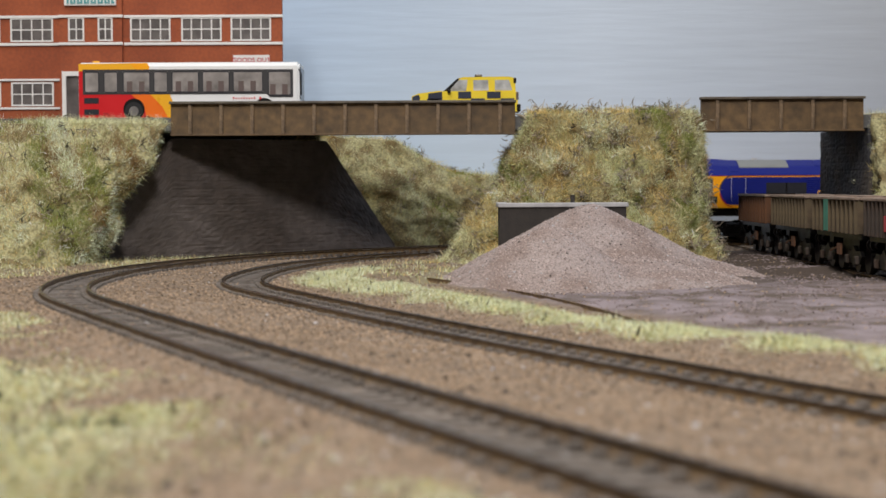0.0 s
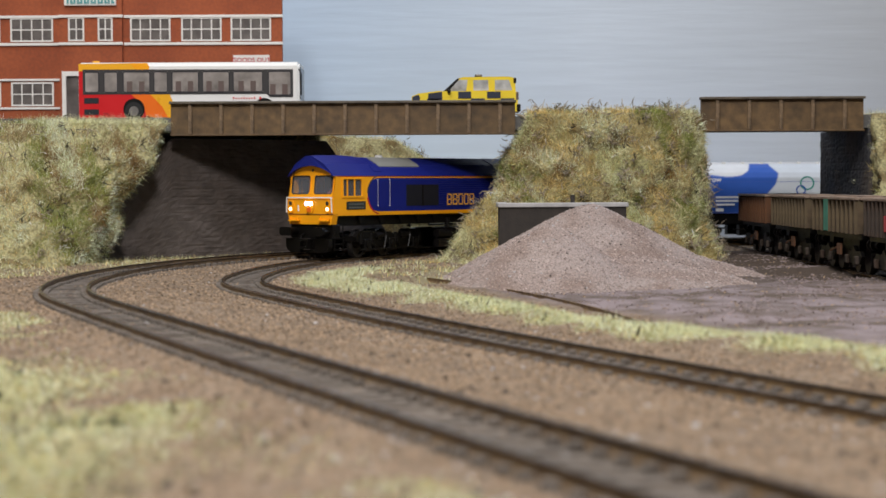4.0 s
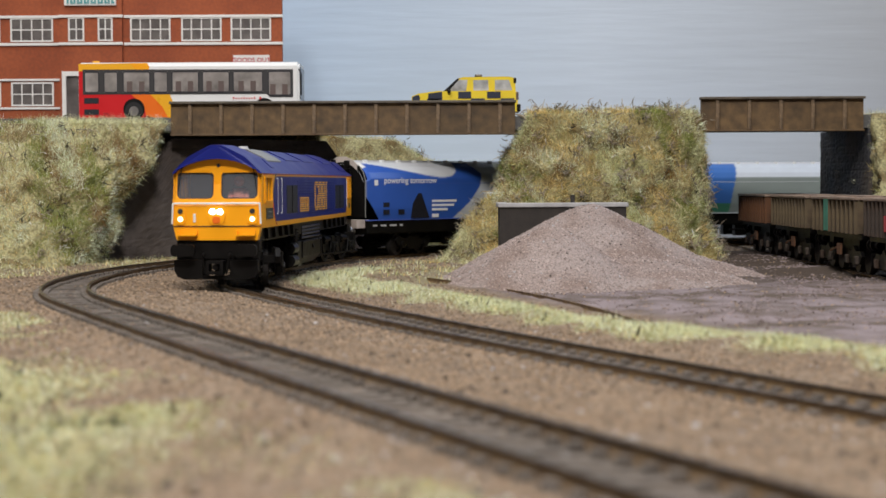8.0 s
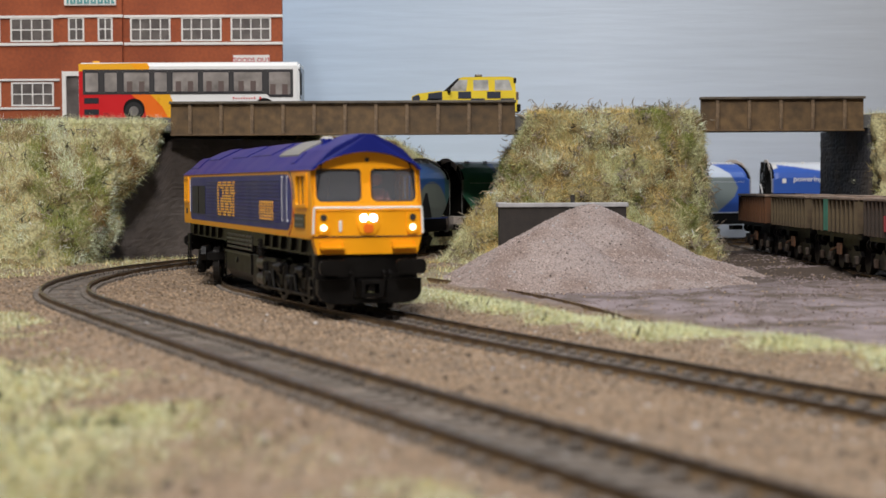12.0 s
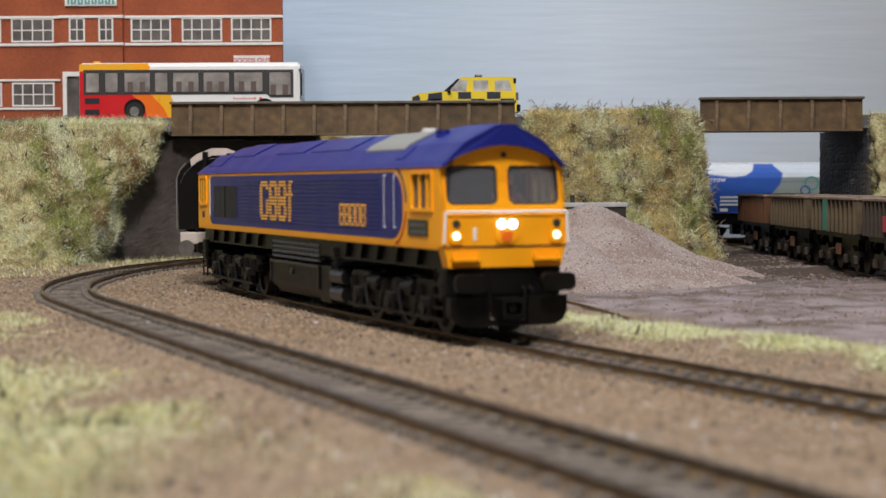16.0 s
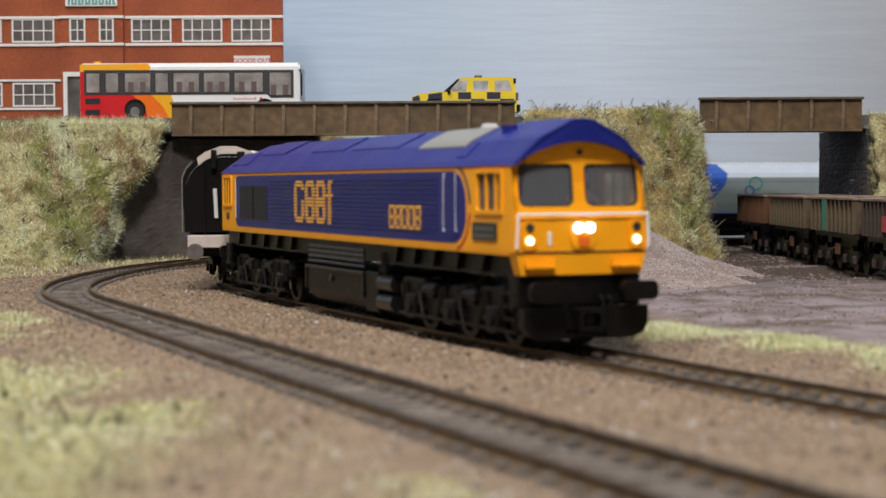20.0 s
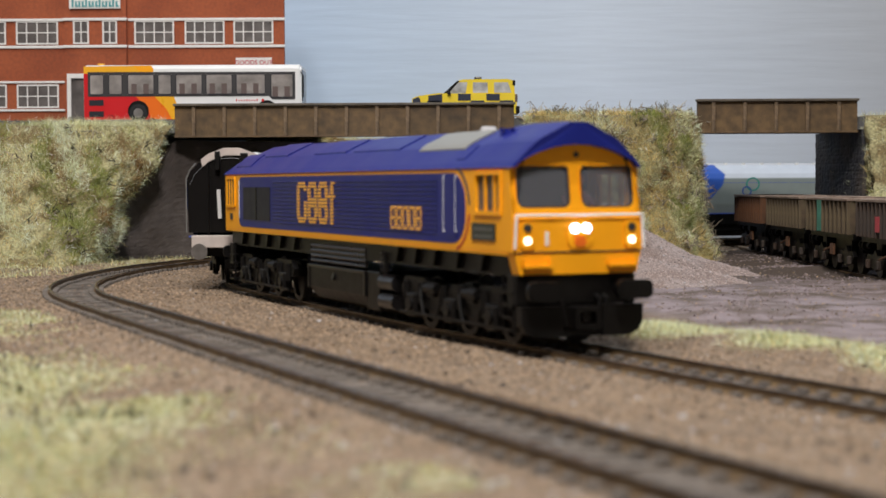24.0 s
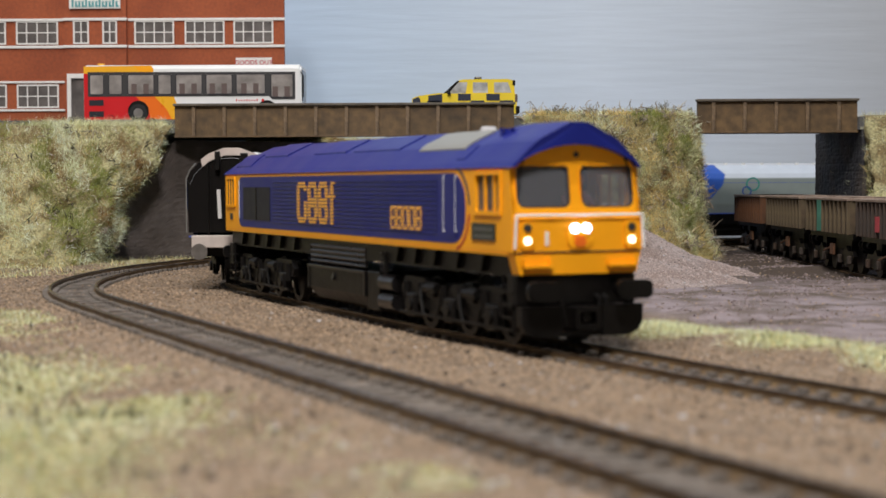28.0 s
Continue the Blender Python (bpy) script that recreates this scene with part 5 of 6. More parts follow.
def hopper(kind):
    names = ("royal blue and silver hopper wagon with a white swoosh", "green, blue and grey hopper wagon with a silver roof", "royal blue hopper wagon with a white swoosh and silver rear, shade put into its lower colour")
    g = tagged(empty("hopper_wagon"), names[kind], "wagon", "hopper wagons of the train")
    # body: a long rounded shell, its lower end corners cut back
    sec = HOPPER_SECTION + [(-y, z) for y, z in HOPPER_SECTION[-2::-1]]
    fine = []
    for (y0, z0), (y1, z1) in zip(sec, sec[1:]):
        k = max(1, int(math.hypot(y1 - y0, z1 - z0) / 0.7))
        fine += [(y0 + (y1 - y0) * i / k, z0 + (z1 - z0) * i / k) for i in range(k)]
    fine.append(sec[-1])
    nx = 290
    verts, cols = [], []
    for i in range(nx + 1):
        u = 2 * BODY_HALF * i / nx
        for y, z in fine:
            x = BODY_HALF - u
            e = min(u, 2 * BODY_HALF - u)
            cut = max(0, (33 - z)) * 0.8
            lim = BODY_HALF - cut
            rnd = max(0, 1 - e / 5.0) ** 2 * 2.2 if z > 42 else 0
            bow = 1 + (WIDE - 1) * min(1.0, max(0.0, (z - 20) / 6))
            verts.append((max(-lim, min(lim, x)) * MM, y * bow * (1 - rnd * 0.04) * MM, (20 + (z - rnd - 20) * TALL) * MM))
            mix = [livery_and_shade_colour(kind, u + a, z + b) for a, b in ((-0.25, -0.18), (0.25, -0.18), (-0.25, 0.18), (0.25, 0.18))]
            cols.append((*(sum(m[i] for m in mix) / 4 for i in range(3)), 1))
    k = len(fine)
    faces = [(i * k + j, i * k + j + 1, (i + 1) * k + j + 1, (i + 1) * k + j) for i in range(nx) for j in range(k - 1)]
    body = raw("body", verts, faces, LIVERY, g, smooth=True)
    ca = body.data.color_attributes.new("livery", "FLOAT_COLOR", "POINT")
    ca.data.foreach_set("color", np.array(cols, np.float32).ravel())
    # black ends, sloping hopper bottoms, side openings, seams
    for s in (-1, 1):
        bm = bmesh.new()
        prism(bm, [(y * WIDE * 0.985, 20 + (z - 20) * TALL - 0.35) for y, z in sec if z > 33] + [(-17.4, 21.5), (17.4, 21.5)], "x", *sorted((s * (BODY_HALF - 1.5), s * (BODY_HALF - 0.1))))
        crown = [(-12.2, 50.4), (-9.2, 52.6), (-3, 54.9), (3, 54.9), (9.2, 52.6), (12.2, 50.4)]
        bm2 = bmesh.new()
        prism(bm2, crown + [(y * 0.96, z - 3.0) for y, z in crown[::-1]], "x", *sorted((s * (BODY_HALF - 0.05), s * (BODY_HALF + 0.5))))
        bm3 = bmesh.new()
        edge = [(18.2, 21.5), (18.2, 42.6), (16.8, 46.0), (14.4, 48.8)]
        for yy in (-1, 1):
            for (y0, z0), (y1, z1) in zip(edge, edge[1:]):
                rod(bm3, (s * (BODY_HALF + 0.1), yy * y0, z0), (s * (BODY_HALF + 0.1), yy * y1, z1), 0.2, 5)
        part("end_beading", bm3, SILVER, g, "thin pale beading round the end")
        part("roof_rim", bm2, HEADSTOCK, g, "pale rim of the roof end")
        part("end_panel", bm, HOPPEREND, g, "brownish black hopper end")
        bm = bmesh.new()
        prism(bm, [(s * 93, 19), (s * 103.5, 33), (s * 98, 33), (s * 87, 19)], "y", -16, 16)
        part("end_slope", bm, BLACK, g)
        bm = bmesh.new()
        for yy in (-9, 3, 9):
            rod(bm, (s * 107.5, yy, 18), (s * 107.0, yy, 49), 0.45, 6)
        for z in range(20, 50, 4):
            rod(bm, (s * 107.4, 3, z), (s * 107.4, 9, z), 0.35, 5)
        part("end_ladder", bm, BLACK, g)
        bm = bmesh.new()
        prism(bm, [(s * 104.8, 27), (s * 105.6, 27), (s * 108.2, 38.5), (s * 107.4, 38.5)], "y", -5.6, -4.2)
        part("end_stay", bm, WHITE, g, "white end stay")
        bm = bmesh.new()
        box(bm, *sorted((s * 105.2, s * 107.6)), -6.5, -4.5, 46, 53.5, 0.4)
        box(bm, *sorted((s * 105.2, s * 107.6)), -1.5, 2.5, 41, 45.5, 0.4)
        box(bm, *sorted((s * 105.0, s * 107.2)), 3.5, 6.5, 45, 52.8, 0.4)
        rod(bm, (s * 107.2, 4.8, 19), (s * 107.2, 4.8, 47), 0.7, 6)
        part("end_gear", bm, BLACK, g, "black roof gear box and hose at the end")
        bm = bmesh.new()
        box(bm, *sorted((s * 100, s * 109)), -15.6, 15.6, 15.6, 20.4, 0.3)
        part("headstock", bm, HEADSTOCK, g, "pale grey headstock")
        for yy in (-12, 12):
            bm = bmesh.new()
            rod(bm, (s * 108, yy, 14.2), (s * 111.4, yy, 14.2), 1.6, 10)
            rod(bm, (s * 111.4, yy, 14.2), (s * 112.4, yy, 14.2), 3.2, 16)
            part("buffer", bm, STEEL, g, "round steel buffer")
        bm = bmesh.new()
        box(bm, *sorted((s * 104, s * 112)), -2, 2, 8, 11)
        box(bm, *sorted((s * 108.5, s * 109.2)), 10, 13, 8.4, 12)
        part("coupler", bm, BLACK, g)
        # triangular openings low in the sides
        for yy in (-1, 1):
            bm = bmesh.new()
            c = (65 if s > 0 else -71) if kind != 1 else s * 62
            prism(bm, [(c - 7, 20.6), (c + 7, 20.6), (c + 5.5, 29), (c + 1.5, 34.5), (c - 1, 34.5)], "y", *sorted((yy * 18.1, yy * 18.3)))
            part("chute_opening", bm, DARKGRILLE, g, "dark opening of the unloading chute")
    bm = bmesh.new()
    for i in range(17):
        x = -96 + 12 * i
        for yy in (-1, 1):
            box(bm, x - 1, x + 1, *sorted((yy * 7.4, yy * 9.2)), 51.4, 53.2)
    part("roof_latch", bm, WHITE, g)
    bm = bmesh.new()
    for yy in (-1, 1):
        box(bm, -100, 100, *sorted((yy * 18.0, yy * 18.24)), 39.9, 40.15)
        box(bm, -104, 104, *sorted((yy * 16.6, yy * 17.55)), 19.6, 20.2)
    part("side_seam", bm, BLUESEAM if kind != 1 else PALEPAINT, g, "seam along the side")
    bm = bmesh.new()
    box(bm, -103, 103, -13.5, 13.5, 12.0, 19.6)
    for yy in (-1, 1):
        box(bm, -103, 103, *sorted((yy * 13.4, yy * 16.8)), 12.8, 19.5)
        box(bm, -40, 40, *sorted((yy * 9, yy * 15)), 5, 12)
        rod(bm, (-44, yy * 15.6, 9), (44, yy * 15.6, 9), 0.5, 6)
    part("underframe", bm, BLACK, g, "black underframe")
    for yy in (-1, 1):
        bm = bmesh.new()
        ring(bm, (-44, 9.6), 3.4, 2.7, *sorted((yy * 16.2, yy * 16.7)), 18)
        for a in (30, 150, 270):
            rod(bm, (-44, yy * 16.4, 9.6), (-44 + 3 * math.cos(radians(a)), yy * 16.4, 9.6 + 3 * math.sin(radians(a))), 0.35, 5)
        part("brake_wheel", bm, WHITE, g, "white brake handwheel")
    for yy in (-1, 1):
        for x, w in ((97, 3), (91, 4), (84, 5), (78, 2), (-30, 6), (-38, 3), (-60, 4)):
            bm = bmesh.new()
            box(bm, x - w / 2, x + w / 2, *sorted((yy * 16.7, yy * 16.95)), 16.4, 17.4)
            part("data_mark", bm, CONCRETE, g, "small pale data mark")
    # lettering and device
    for yy in (-1, 1):
        turn = 180 if yy > 0 else 0
        if kind != 1:
            lettering("slogan", "powering tomorrow", g, 72, 18.25 * yy, 40.2, 4.7, WHITE, turn, 0.05)
            bm = bmesh.new()
            for i, w in enumerate((19, 17, 12)):
                x_ = 56 if yy > 0 else 56 - 19
                box(bm, *sorted((x_, x_ - yy * w)), *sorted((yy * 18.1, yy * 18.3)), 29.4 - 2.4 * i, 30.7 - 2.4 * i)
            box(bm, 51, 56, *sorted((yy * 18.1, yy * 18.3)), 20.8, 22.8)
            part("small_print", bm, WHITE, g, "small white print as bars")
            bm = bmesh.new()
            box(bm, 96, 98.5, *sorted((yy * 18.1, yy * 18.3)), 39, 42)
            part("white_mark", bm, WHITE, g)
            bm = bmesh.new()
            for x, z in ((90, 21), (90, 25), (79, 21)):
                box(bm, x - 2.2, x + 2.2, *sorted((yy * 18.1, yy * 18.29)), z + 2, z + 4.6)
            part("data_panel", bm, DARKGRILLE, g)
        lx = -1 if kind != 1 else -52
        bm = bmesh.new()
        ring(bm, (lx - 1 * yy, 39.0), 4.6, 3.7, *sorted((yy * 18.1, yy * 18.33)), 22)
        part("device_loop", bm, DEVICEGREEN, g, "teal loop of a plain device")
        bm = bmesh.new()
        ring(bm, (lx + 3 * yy, 34.5), 3.2, 2.4, *sorted((yy * 18.1, yy * 18.34)), 18)
        ring(bm, (lx, 30), 2.6, 1.9, *sorted((yy * 18.1, yy * 18.34)), 18)
        part("device_loop", bm, MIDPAINT, g, "blue loops of a plain device")
        bm = bmesh.new()
        for i in range(4):
            box(bm, *sorted((lx - yy * (3 + 3.6 * i), lx - yy * (5.6 + 3.6 * i))), *sorted((yy * 18.1, yy * 18.31)), 27.0, 30.4 if i else 32.0)
        part("device_bar", bm, NAVY, g, "dark wordmark as plain bars")
    # the whole upper part is drawn at 1 and lengthened here
    for ob in g.children:
        for v in ob.data.vertices:
            v.co.x *= LONG
    bogies = []
    for x in (73.2, -73.2):
        bm = bmesh.new()
        for s in (-1, 1):
            y0, y1 = sorted((s * 12.4, s * 14.0))
            prism(bm, [(-18, 8.5), (-15, 10.5), (-7, 9), (-4, 11), (4, 11), (7, 9), (15, 10.5), (18, 8.5), (15, 5), (8, 6), (5, 3.2), (-5, 3.2), (-8, 6), (-15, 5)], "y", y0, y1)
            for ax in (-11.5, 11.5):
                rod(bm, (ax, s * 13, 6), (ax, s * 15, 6), 2.0, 12)
        box(bm, -4, 4, -12.4, 12.4, 7, 12)
        b = part("bogie", bm, BLACK, g, "black two-axle bogie")
        b.location.x = x * MM
        bogies.append((b, [wheelset(b, ax, 6.0) for ax in (-11.5, 11.5)]))
    return g, bogies


BLUESEAM = material("blue_seam", (0.06, 0.11, 0.42), 0.4, vary=0.05, scale=60, bump=0)
PALEPAINT = material("pale_seam", (0.6, 0.62, 0.66), 0.4, vary=0.05, scale=60, bump=0)
DEVICEGREEN = material("teal_device", (0.03, 0.25, 0.2), 0.4, vary=0.05, scale=60, bump=0)
MIDPAINT = material("blue_device", (0.03, 0.08, 0.3), 0.4, vary=0.05, scale=60, bump=0)
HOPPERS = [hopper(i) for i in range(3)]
# ------------------------------------------------------------------ wagons on the siding
OLIVEBROWN = material("weathered_olive_brown", (0.092, 0.066, 0.034), 0.8, vary=0.35, scale=140, second=(0.055, 0.032, 0.017), mix_scale=60, bump=0.15)
RUSTBROWN = material("rusty_brown", (0.1, 0.04, 0.014), 0.85, vary=0.3, scale=140, second=(0.06, 0.028, 0.013), mix_scale=60, bump=0.15)
DARKBROWN = material("sooty_dark_brown", (0.042, 0.03, 0.022), 0.85, vary=0.3, scale=140, second=(0.065, 0.036, 0.02), mix_scale=60, bump=0.15)
LIP = material("worn_top_lip", (0.22, 0.16, 0.12), 0.7, vary=0.3, scale=140, bump=0.1)
GREENPATCH = material("green_patch", (0.045, 0.2, 0.14), 0.6, vary=0.2, scale=200, bump=0)
REDPATCH = material("red_patch", (0.4, 0.04, 0.05), 0.6, vary=0.2, scale=200, bump=0)
RUSTIN = material("rusty_inside", (0.13, 0.055, 0.026), 0.85, vary=0.3, scale=160, bump=0.2)


def box_wagon(y, half, mat, label, patch=None, bays=11):
    g = tagged(empty("box_wagon", pose(0.1975, y, -0.0012)), label, "wagon", "wagons standing on the siding")
    z0, z1 = 18.2, 33.2
    for s in (-1, 1):
        bm = bmesh.new()
        box(bm, *sorted((s * 16.4, s * 17.0)), -half, half, z0, z1)
        part("side", bm, mat, g)
        bm = bmesh.new()
        box(bm, -16.4, 16.4, *sorted((s * half, s * (half - 0.7))), z0, z1)
        part("end", bm, mat, g)
        bm = bmesh.new()
        for i in range(5):
            x = -14 + 7 * i
            box(bm, x - 0.5, x + 0.5, *sorted((s * half, s * (half + 1.2))), z0, z1 - 0.5)
        part("end_rib", bm, mat, g)
    first = None
    for s in (-1, 1):
        for i in range(bays + 1):
            yy = -half + 1 + (2 * half - 2) * i / bays
            if first is None:
                bm = bmesh.new()
                box(bm, -0.7, 0.7, -0.75, 0.75, z0 - 0.3, z1 - 0.6, 0.15)
                first = part("side_rib", bm, mat, g)
                first.matrix_basis = pose(s * 17.6 * MM, yy * MM, 0)
            else:
                again(first, pose(s * 17.6 * MM, yy * MM, 0))
    bm = bmesh.new()
    for s in (-1, 1):
        box(bm, *sorted((s * 16.2, s * 18.5)), -half - 0.6, half + 0.6, z1 - 0.3, z1 + 0.9, 0.25)
        box(bm, -16.2, 16.2, *sorted((s * (half - 0.8), s * (half + 1.2))), z1 - 0.3, z1 + 0.9, 0.25)
    part("top_lip", bm, LIP, g, "worn pale rusty top lip")
    bm = bmesh.new()
    box(bm, -16.4, 16.4, -half + 0.7, half - 0.7, z0, z0 + 11)
    part("load", bm, RUSTIN, g, "rust-coloured inside")
    bm = bmesh.new()
    box(bm, -15.5, 15.5, -half, half, z0 - 2.6, z0 - 0.3)
    box(bm, -10, 10, -half * 0.3, half * 0.3, 7, z0 - 2.6)
    part("underframe", bm, BLACK, g)
    for c in (-half * 0.58, half * 0.58):
        bm = bmesh.new()
        for s in (-1, 1):
            prism(bm, [(c - 15, 8), (c - 12, 10.5), (c - 4, 10), (c, 12.5), (c + 4, 10), (c + 12, 10.5), (c + 15, 8), (c + 11, 4.5), (c + 5, 5.5), (c, 3.4), (c - 5, 5.5), (c - 11, 4.5)], "x", *sorted((s * 12.6, s * 14.4)))
        box(bm, -12.6, 12.6, c - 4, c + 4, 8, 15.4)
        bog = part("bogie", bm, BLACK, g, "black bogie with rusty axle boxes")
        for ax in (-9, 9):
            bm = bmesh.new()
            for s in (-1, 1):
                rod(bm, (s * 7.3, c + ax, 6.2), (s * 10, c + ax, 6.2), 6.0, 20)
            rod(bm, (-9, c + ax, 6.2), (9, c + ax, 6.2), 1.0, 8)
            part("wheelset", bm, DARKSTEEL, bog)
            for s in (-1, 1):
                bm = bmesh.new()
                box(bm, *sorted((s * 14.2, s * 15.8)), c + ax - 1.7, c + ax + 1.7, 4.4, 8.2, 0.4)
                part("axle_box", bm, DARKBROWN, bog, "grimy brown axle box")
    for s in (-1, 1):
        bm = bmesh.new()
        for x in (-11.5, 11.5):
            rod(bm, (x, s * half, 13.6), (x, s * (half + 5), 13.6), 1.3, 8)
            rod(bm, (x, s * (half + 4.4), 13.6), (x, s * (half + 5.2), 13.6), 2.7, 14)
        part("buffer", bm, BLACK, g)
    bm = bmesh.new()
    rod(bm, (-16.4, -half * 0.2, 12), (-16.4, half * 0.25, 9), 0.5, 6)
    box(bm, -17, -16, -half * 0.25, -half * 0.1, 8, 13)
    part("brake_lever", bm, RUSTBROWN, g)
    if patch:
        col, i, z0p, z1p = patch
        a = -half + 1 + (2 * half - 2) * i / bays
        b = -half + 1 + (2 * half - 2) * (i + 1) / bays
        bm = bmesh.new()
        box(bm, -18.4, -16.95, a - 0.2, b + 0.2, z0p, z1p)
        part("painted_patch", bm, col, g, "faded painted patch")
    return g


box_wagon(0.985, 42, RUSTBROWN, "rusty brown ribbed mineral wagon under the short bridge")
box_wagon(0.882, 43.5, OLIVEBROWN, "weathered olive brown ribbed mineral wagon")
box_wagon(0.780, 43, OLIVEBROWN, "weathered brown ribbed mineral wagon with a green patch", (GREENPATCH, 6, 18.3, 33), 10)
box_wagon(0.678, 43.5, DARKBROWN, "sooty dark brown ribbed mineral wagon with a red patch", (REDPATCH, 7, 20.5, 27), 13)


# ------------------------------------------------------------------ bus
def bus():
    k = 0.985 / 2996.6 * 1000
    x0 = (339 - 784) * k
    g = tagged(empty("single_deck_bus", pose(x0 * MM, 0.985, ROAD_Z * MM)), "red, orange and white single deck bus on the road", "bus")

    def X(p):
        return (p - 784) * k - x0

    def Z(p):
        return (325 - p) * k + 39.8 - ROAD_Z
    bm = bmesh.new()
    prism(bm, [(0, 2.4), (33, 2.4), (33, Z(116)), (31.5, Z(110)), (28, Z(108)), (5, Z(108)), (1.5, Z(110)), (0, Z(116))], "x", X(142), X(532))
    bmesh.ops.bevel(bm, geom=[e for e in bm.edges if abs(e.verts[0].co.x - e.verts[1].co.x) < 0.01], offset=1.2, segments=2, affect="EDGES")
    part("body", bm, WHITE, g, "white bus body")

    def slab(name, pts, mat, proud, label="", deep=0.4, parent=None):
        bm = bmesh.new()
        prism(bm, [(X(a), Z(b)) for a, b in pts], "y", -proud, deep)
        return part(name, bm, mat, parent or g, label)
    slab("rear_panel", [(143, 206), (143, 121), (150, 117), (150, 164), (234, 164), (258, 187), (262, 206)], REDPAINT, 0.15, "red rear side panel")
    slab("rear_roof_band", [(143, 124), (143, 111), (252, 110), (262, 123)], AMBER, 0.2, "amber roof band")
    slab("roof_flash", [(232, 110), (264, 110), (268, 117), (266, 123), (246, 123)], ORANGE, 0.26)
    slab("flame_panel", [(234, 164), (268, 164), (290, 187), (300, 206), (262, 206), (258, 187)], FLAME, 0.15, "flame orange diagonal panel")
    slab("amber_panel", [(268, 164), (303, 164), (312, 187), (312, 206), (300, 206), (290, 187)], AMBER, 0.15, "amber diagonal panel")
    slab("window_band", [(150, 165), (150, 121), (521, 122), (521, 171), (480, 171), (474, 165)], RUBBER, 0.3, "black window band")
    for a, b, lo in ((153, 179, 162), (187, 212, 162), (221, 269, 162), (275, 300, 162), (307, 355, 162), (361, 409, 162), (415, 468, 162), (477, 518, 168)):
        w = slab("window", [(a, lo), (a, 125), (b, 125), (b, lo)], SMOKEGREY, 0.38, "grey bus window")
        bm = bmesh.new()
        frame_loop(bm, rounded(X(a), X(b), Z(lo), Z(125), 0.8), rounded(X(a) + 0.5, X(b) - 0.5, Z(lo) + 0.5, Z(125) - 0.5, 0.7), "y", -0.55, -0.3)
        part("window_rim", bm, DARKGRILLE, w)
        bm = bmesh.new()
        m = (X(a) + X(b)) / 2
        for dx in (-4, 3):
            if b - a > 40:
                box(bm, m + dx - 1.6, m + dx + 1.6, -0.42, -0.36, Z(lo) + 0.4, Z(lo) + 6.5, 0.0)
        if b - a > 40:
            part("seat_back", bm, SEATRED, w, "dull brown seat back behind the glass")
        else:
            bm.free()
    for lo, hi in ((181, 171), (201, 191)):
        slab("engine_grille", [(152, lo), (152, hi), (178, hi), (178, lo)], DARKGRILLE, 0.3, "black engine grille")
    bm = bmesh.new()
    for i in range(9):
        box(bm, X(415 + i * 4.6), X(417 + i * 4.6), -0.35, 0, Z(174), Z(171.6 if i % 4 else 170.5))
    part("fleet_bar", bm, REDPAINT, g, "red fleet lettering as plain bars")
    bm = bmesh.new()
    rod(bm, (X(463), -0.4, Z(172.5)), (X(463), 0.2, Z(172.5)), 0.8, 12)
    part("fleet_device", bm, REDPAINT, g)
    for c in (240, 470):
        bm = bmesh.new()
        rod(bm, (X(c), -0.3, 6.3), (X(c), 0.2, 6.3), 6.2, 24)
        part("wheel_arch", bm, BLACK, g)
        for y0, y1 in ((-0.9, 5), (28, 33.9)):
            bm = bmesh.new()
            rod(bm, (X(c), y0, 5.2), (X(c), y1, 5.2), 5.2, 24)
            w = part("wheel", bm, TYRE, g, "black tyre")
            bm = bmesh.new()
            yo = y0 - 0.15 if y0 < 0 else y1 + 0.15
            rod(bm, (X(c), yo, 5.2), (X(c), (y0 + y1) / 2, 5.2), 2.8, 16)
            part("hub", bm, STEEL, w)
    bm = bmesh.new()
    rod(bm, (X(168), 10, Z(110)), (X(168), 10, Z(104)), 2.6, 14, 1.8)
    part("roof_pod", bm, AMBER, g, "amber roof pod")
    bm = bmesh.new()
    prism(bm, [(3, 12), (30, 12), (29, Z(118)), (4, Z(118))], "x", X(532), X(532) + 0.4)
    part("windscreen", bm, SMOKED, g)
    bm = bmesh.new()
    rod(bm, (X(531), -0.5, Z(122)), (X(536), -2.5, Z(130)), 0.35, 6)
    box(bm, X(534.5), X(537), -3.4, -1.6, Z(168), Z(130), 0.3)
    part("mirror", bm, BLACK, g, "black door mirror")


SMOKEGREY = material("bus_glass_grey", (0.26, 0.235, 0.215), 0.16, vary=0.45, scale=90, bump=0)
CARGLASS = material("car_glass_grey", (0.42, 0.42, 0.41), 0.14, vary=0.4, scale=160, bump=0)
SEATRED = material("seat_dull_red", (0.12, 0.085, 0.075), 0.8, vary=0.1, scale=70, bump=0)
bus()


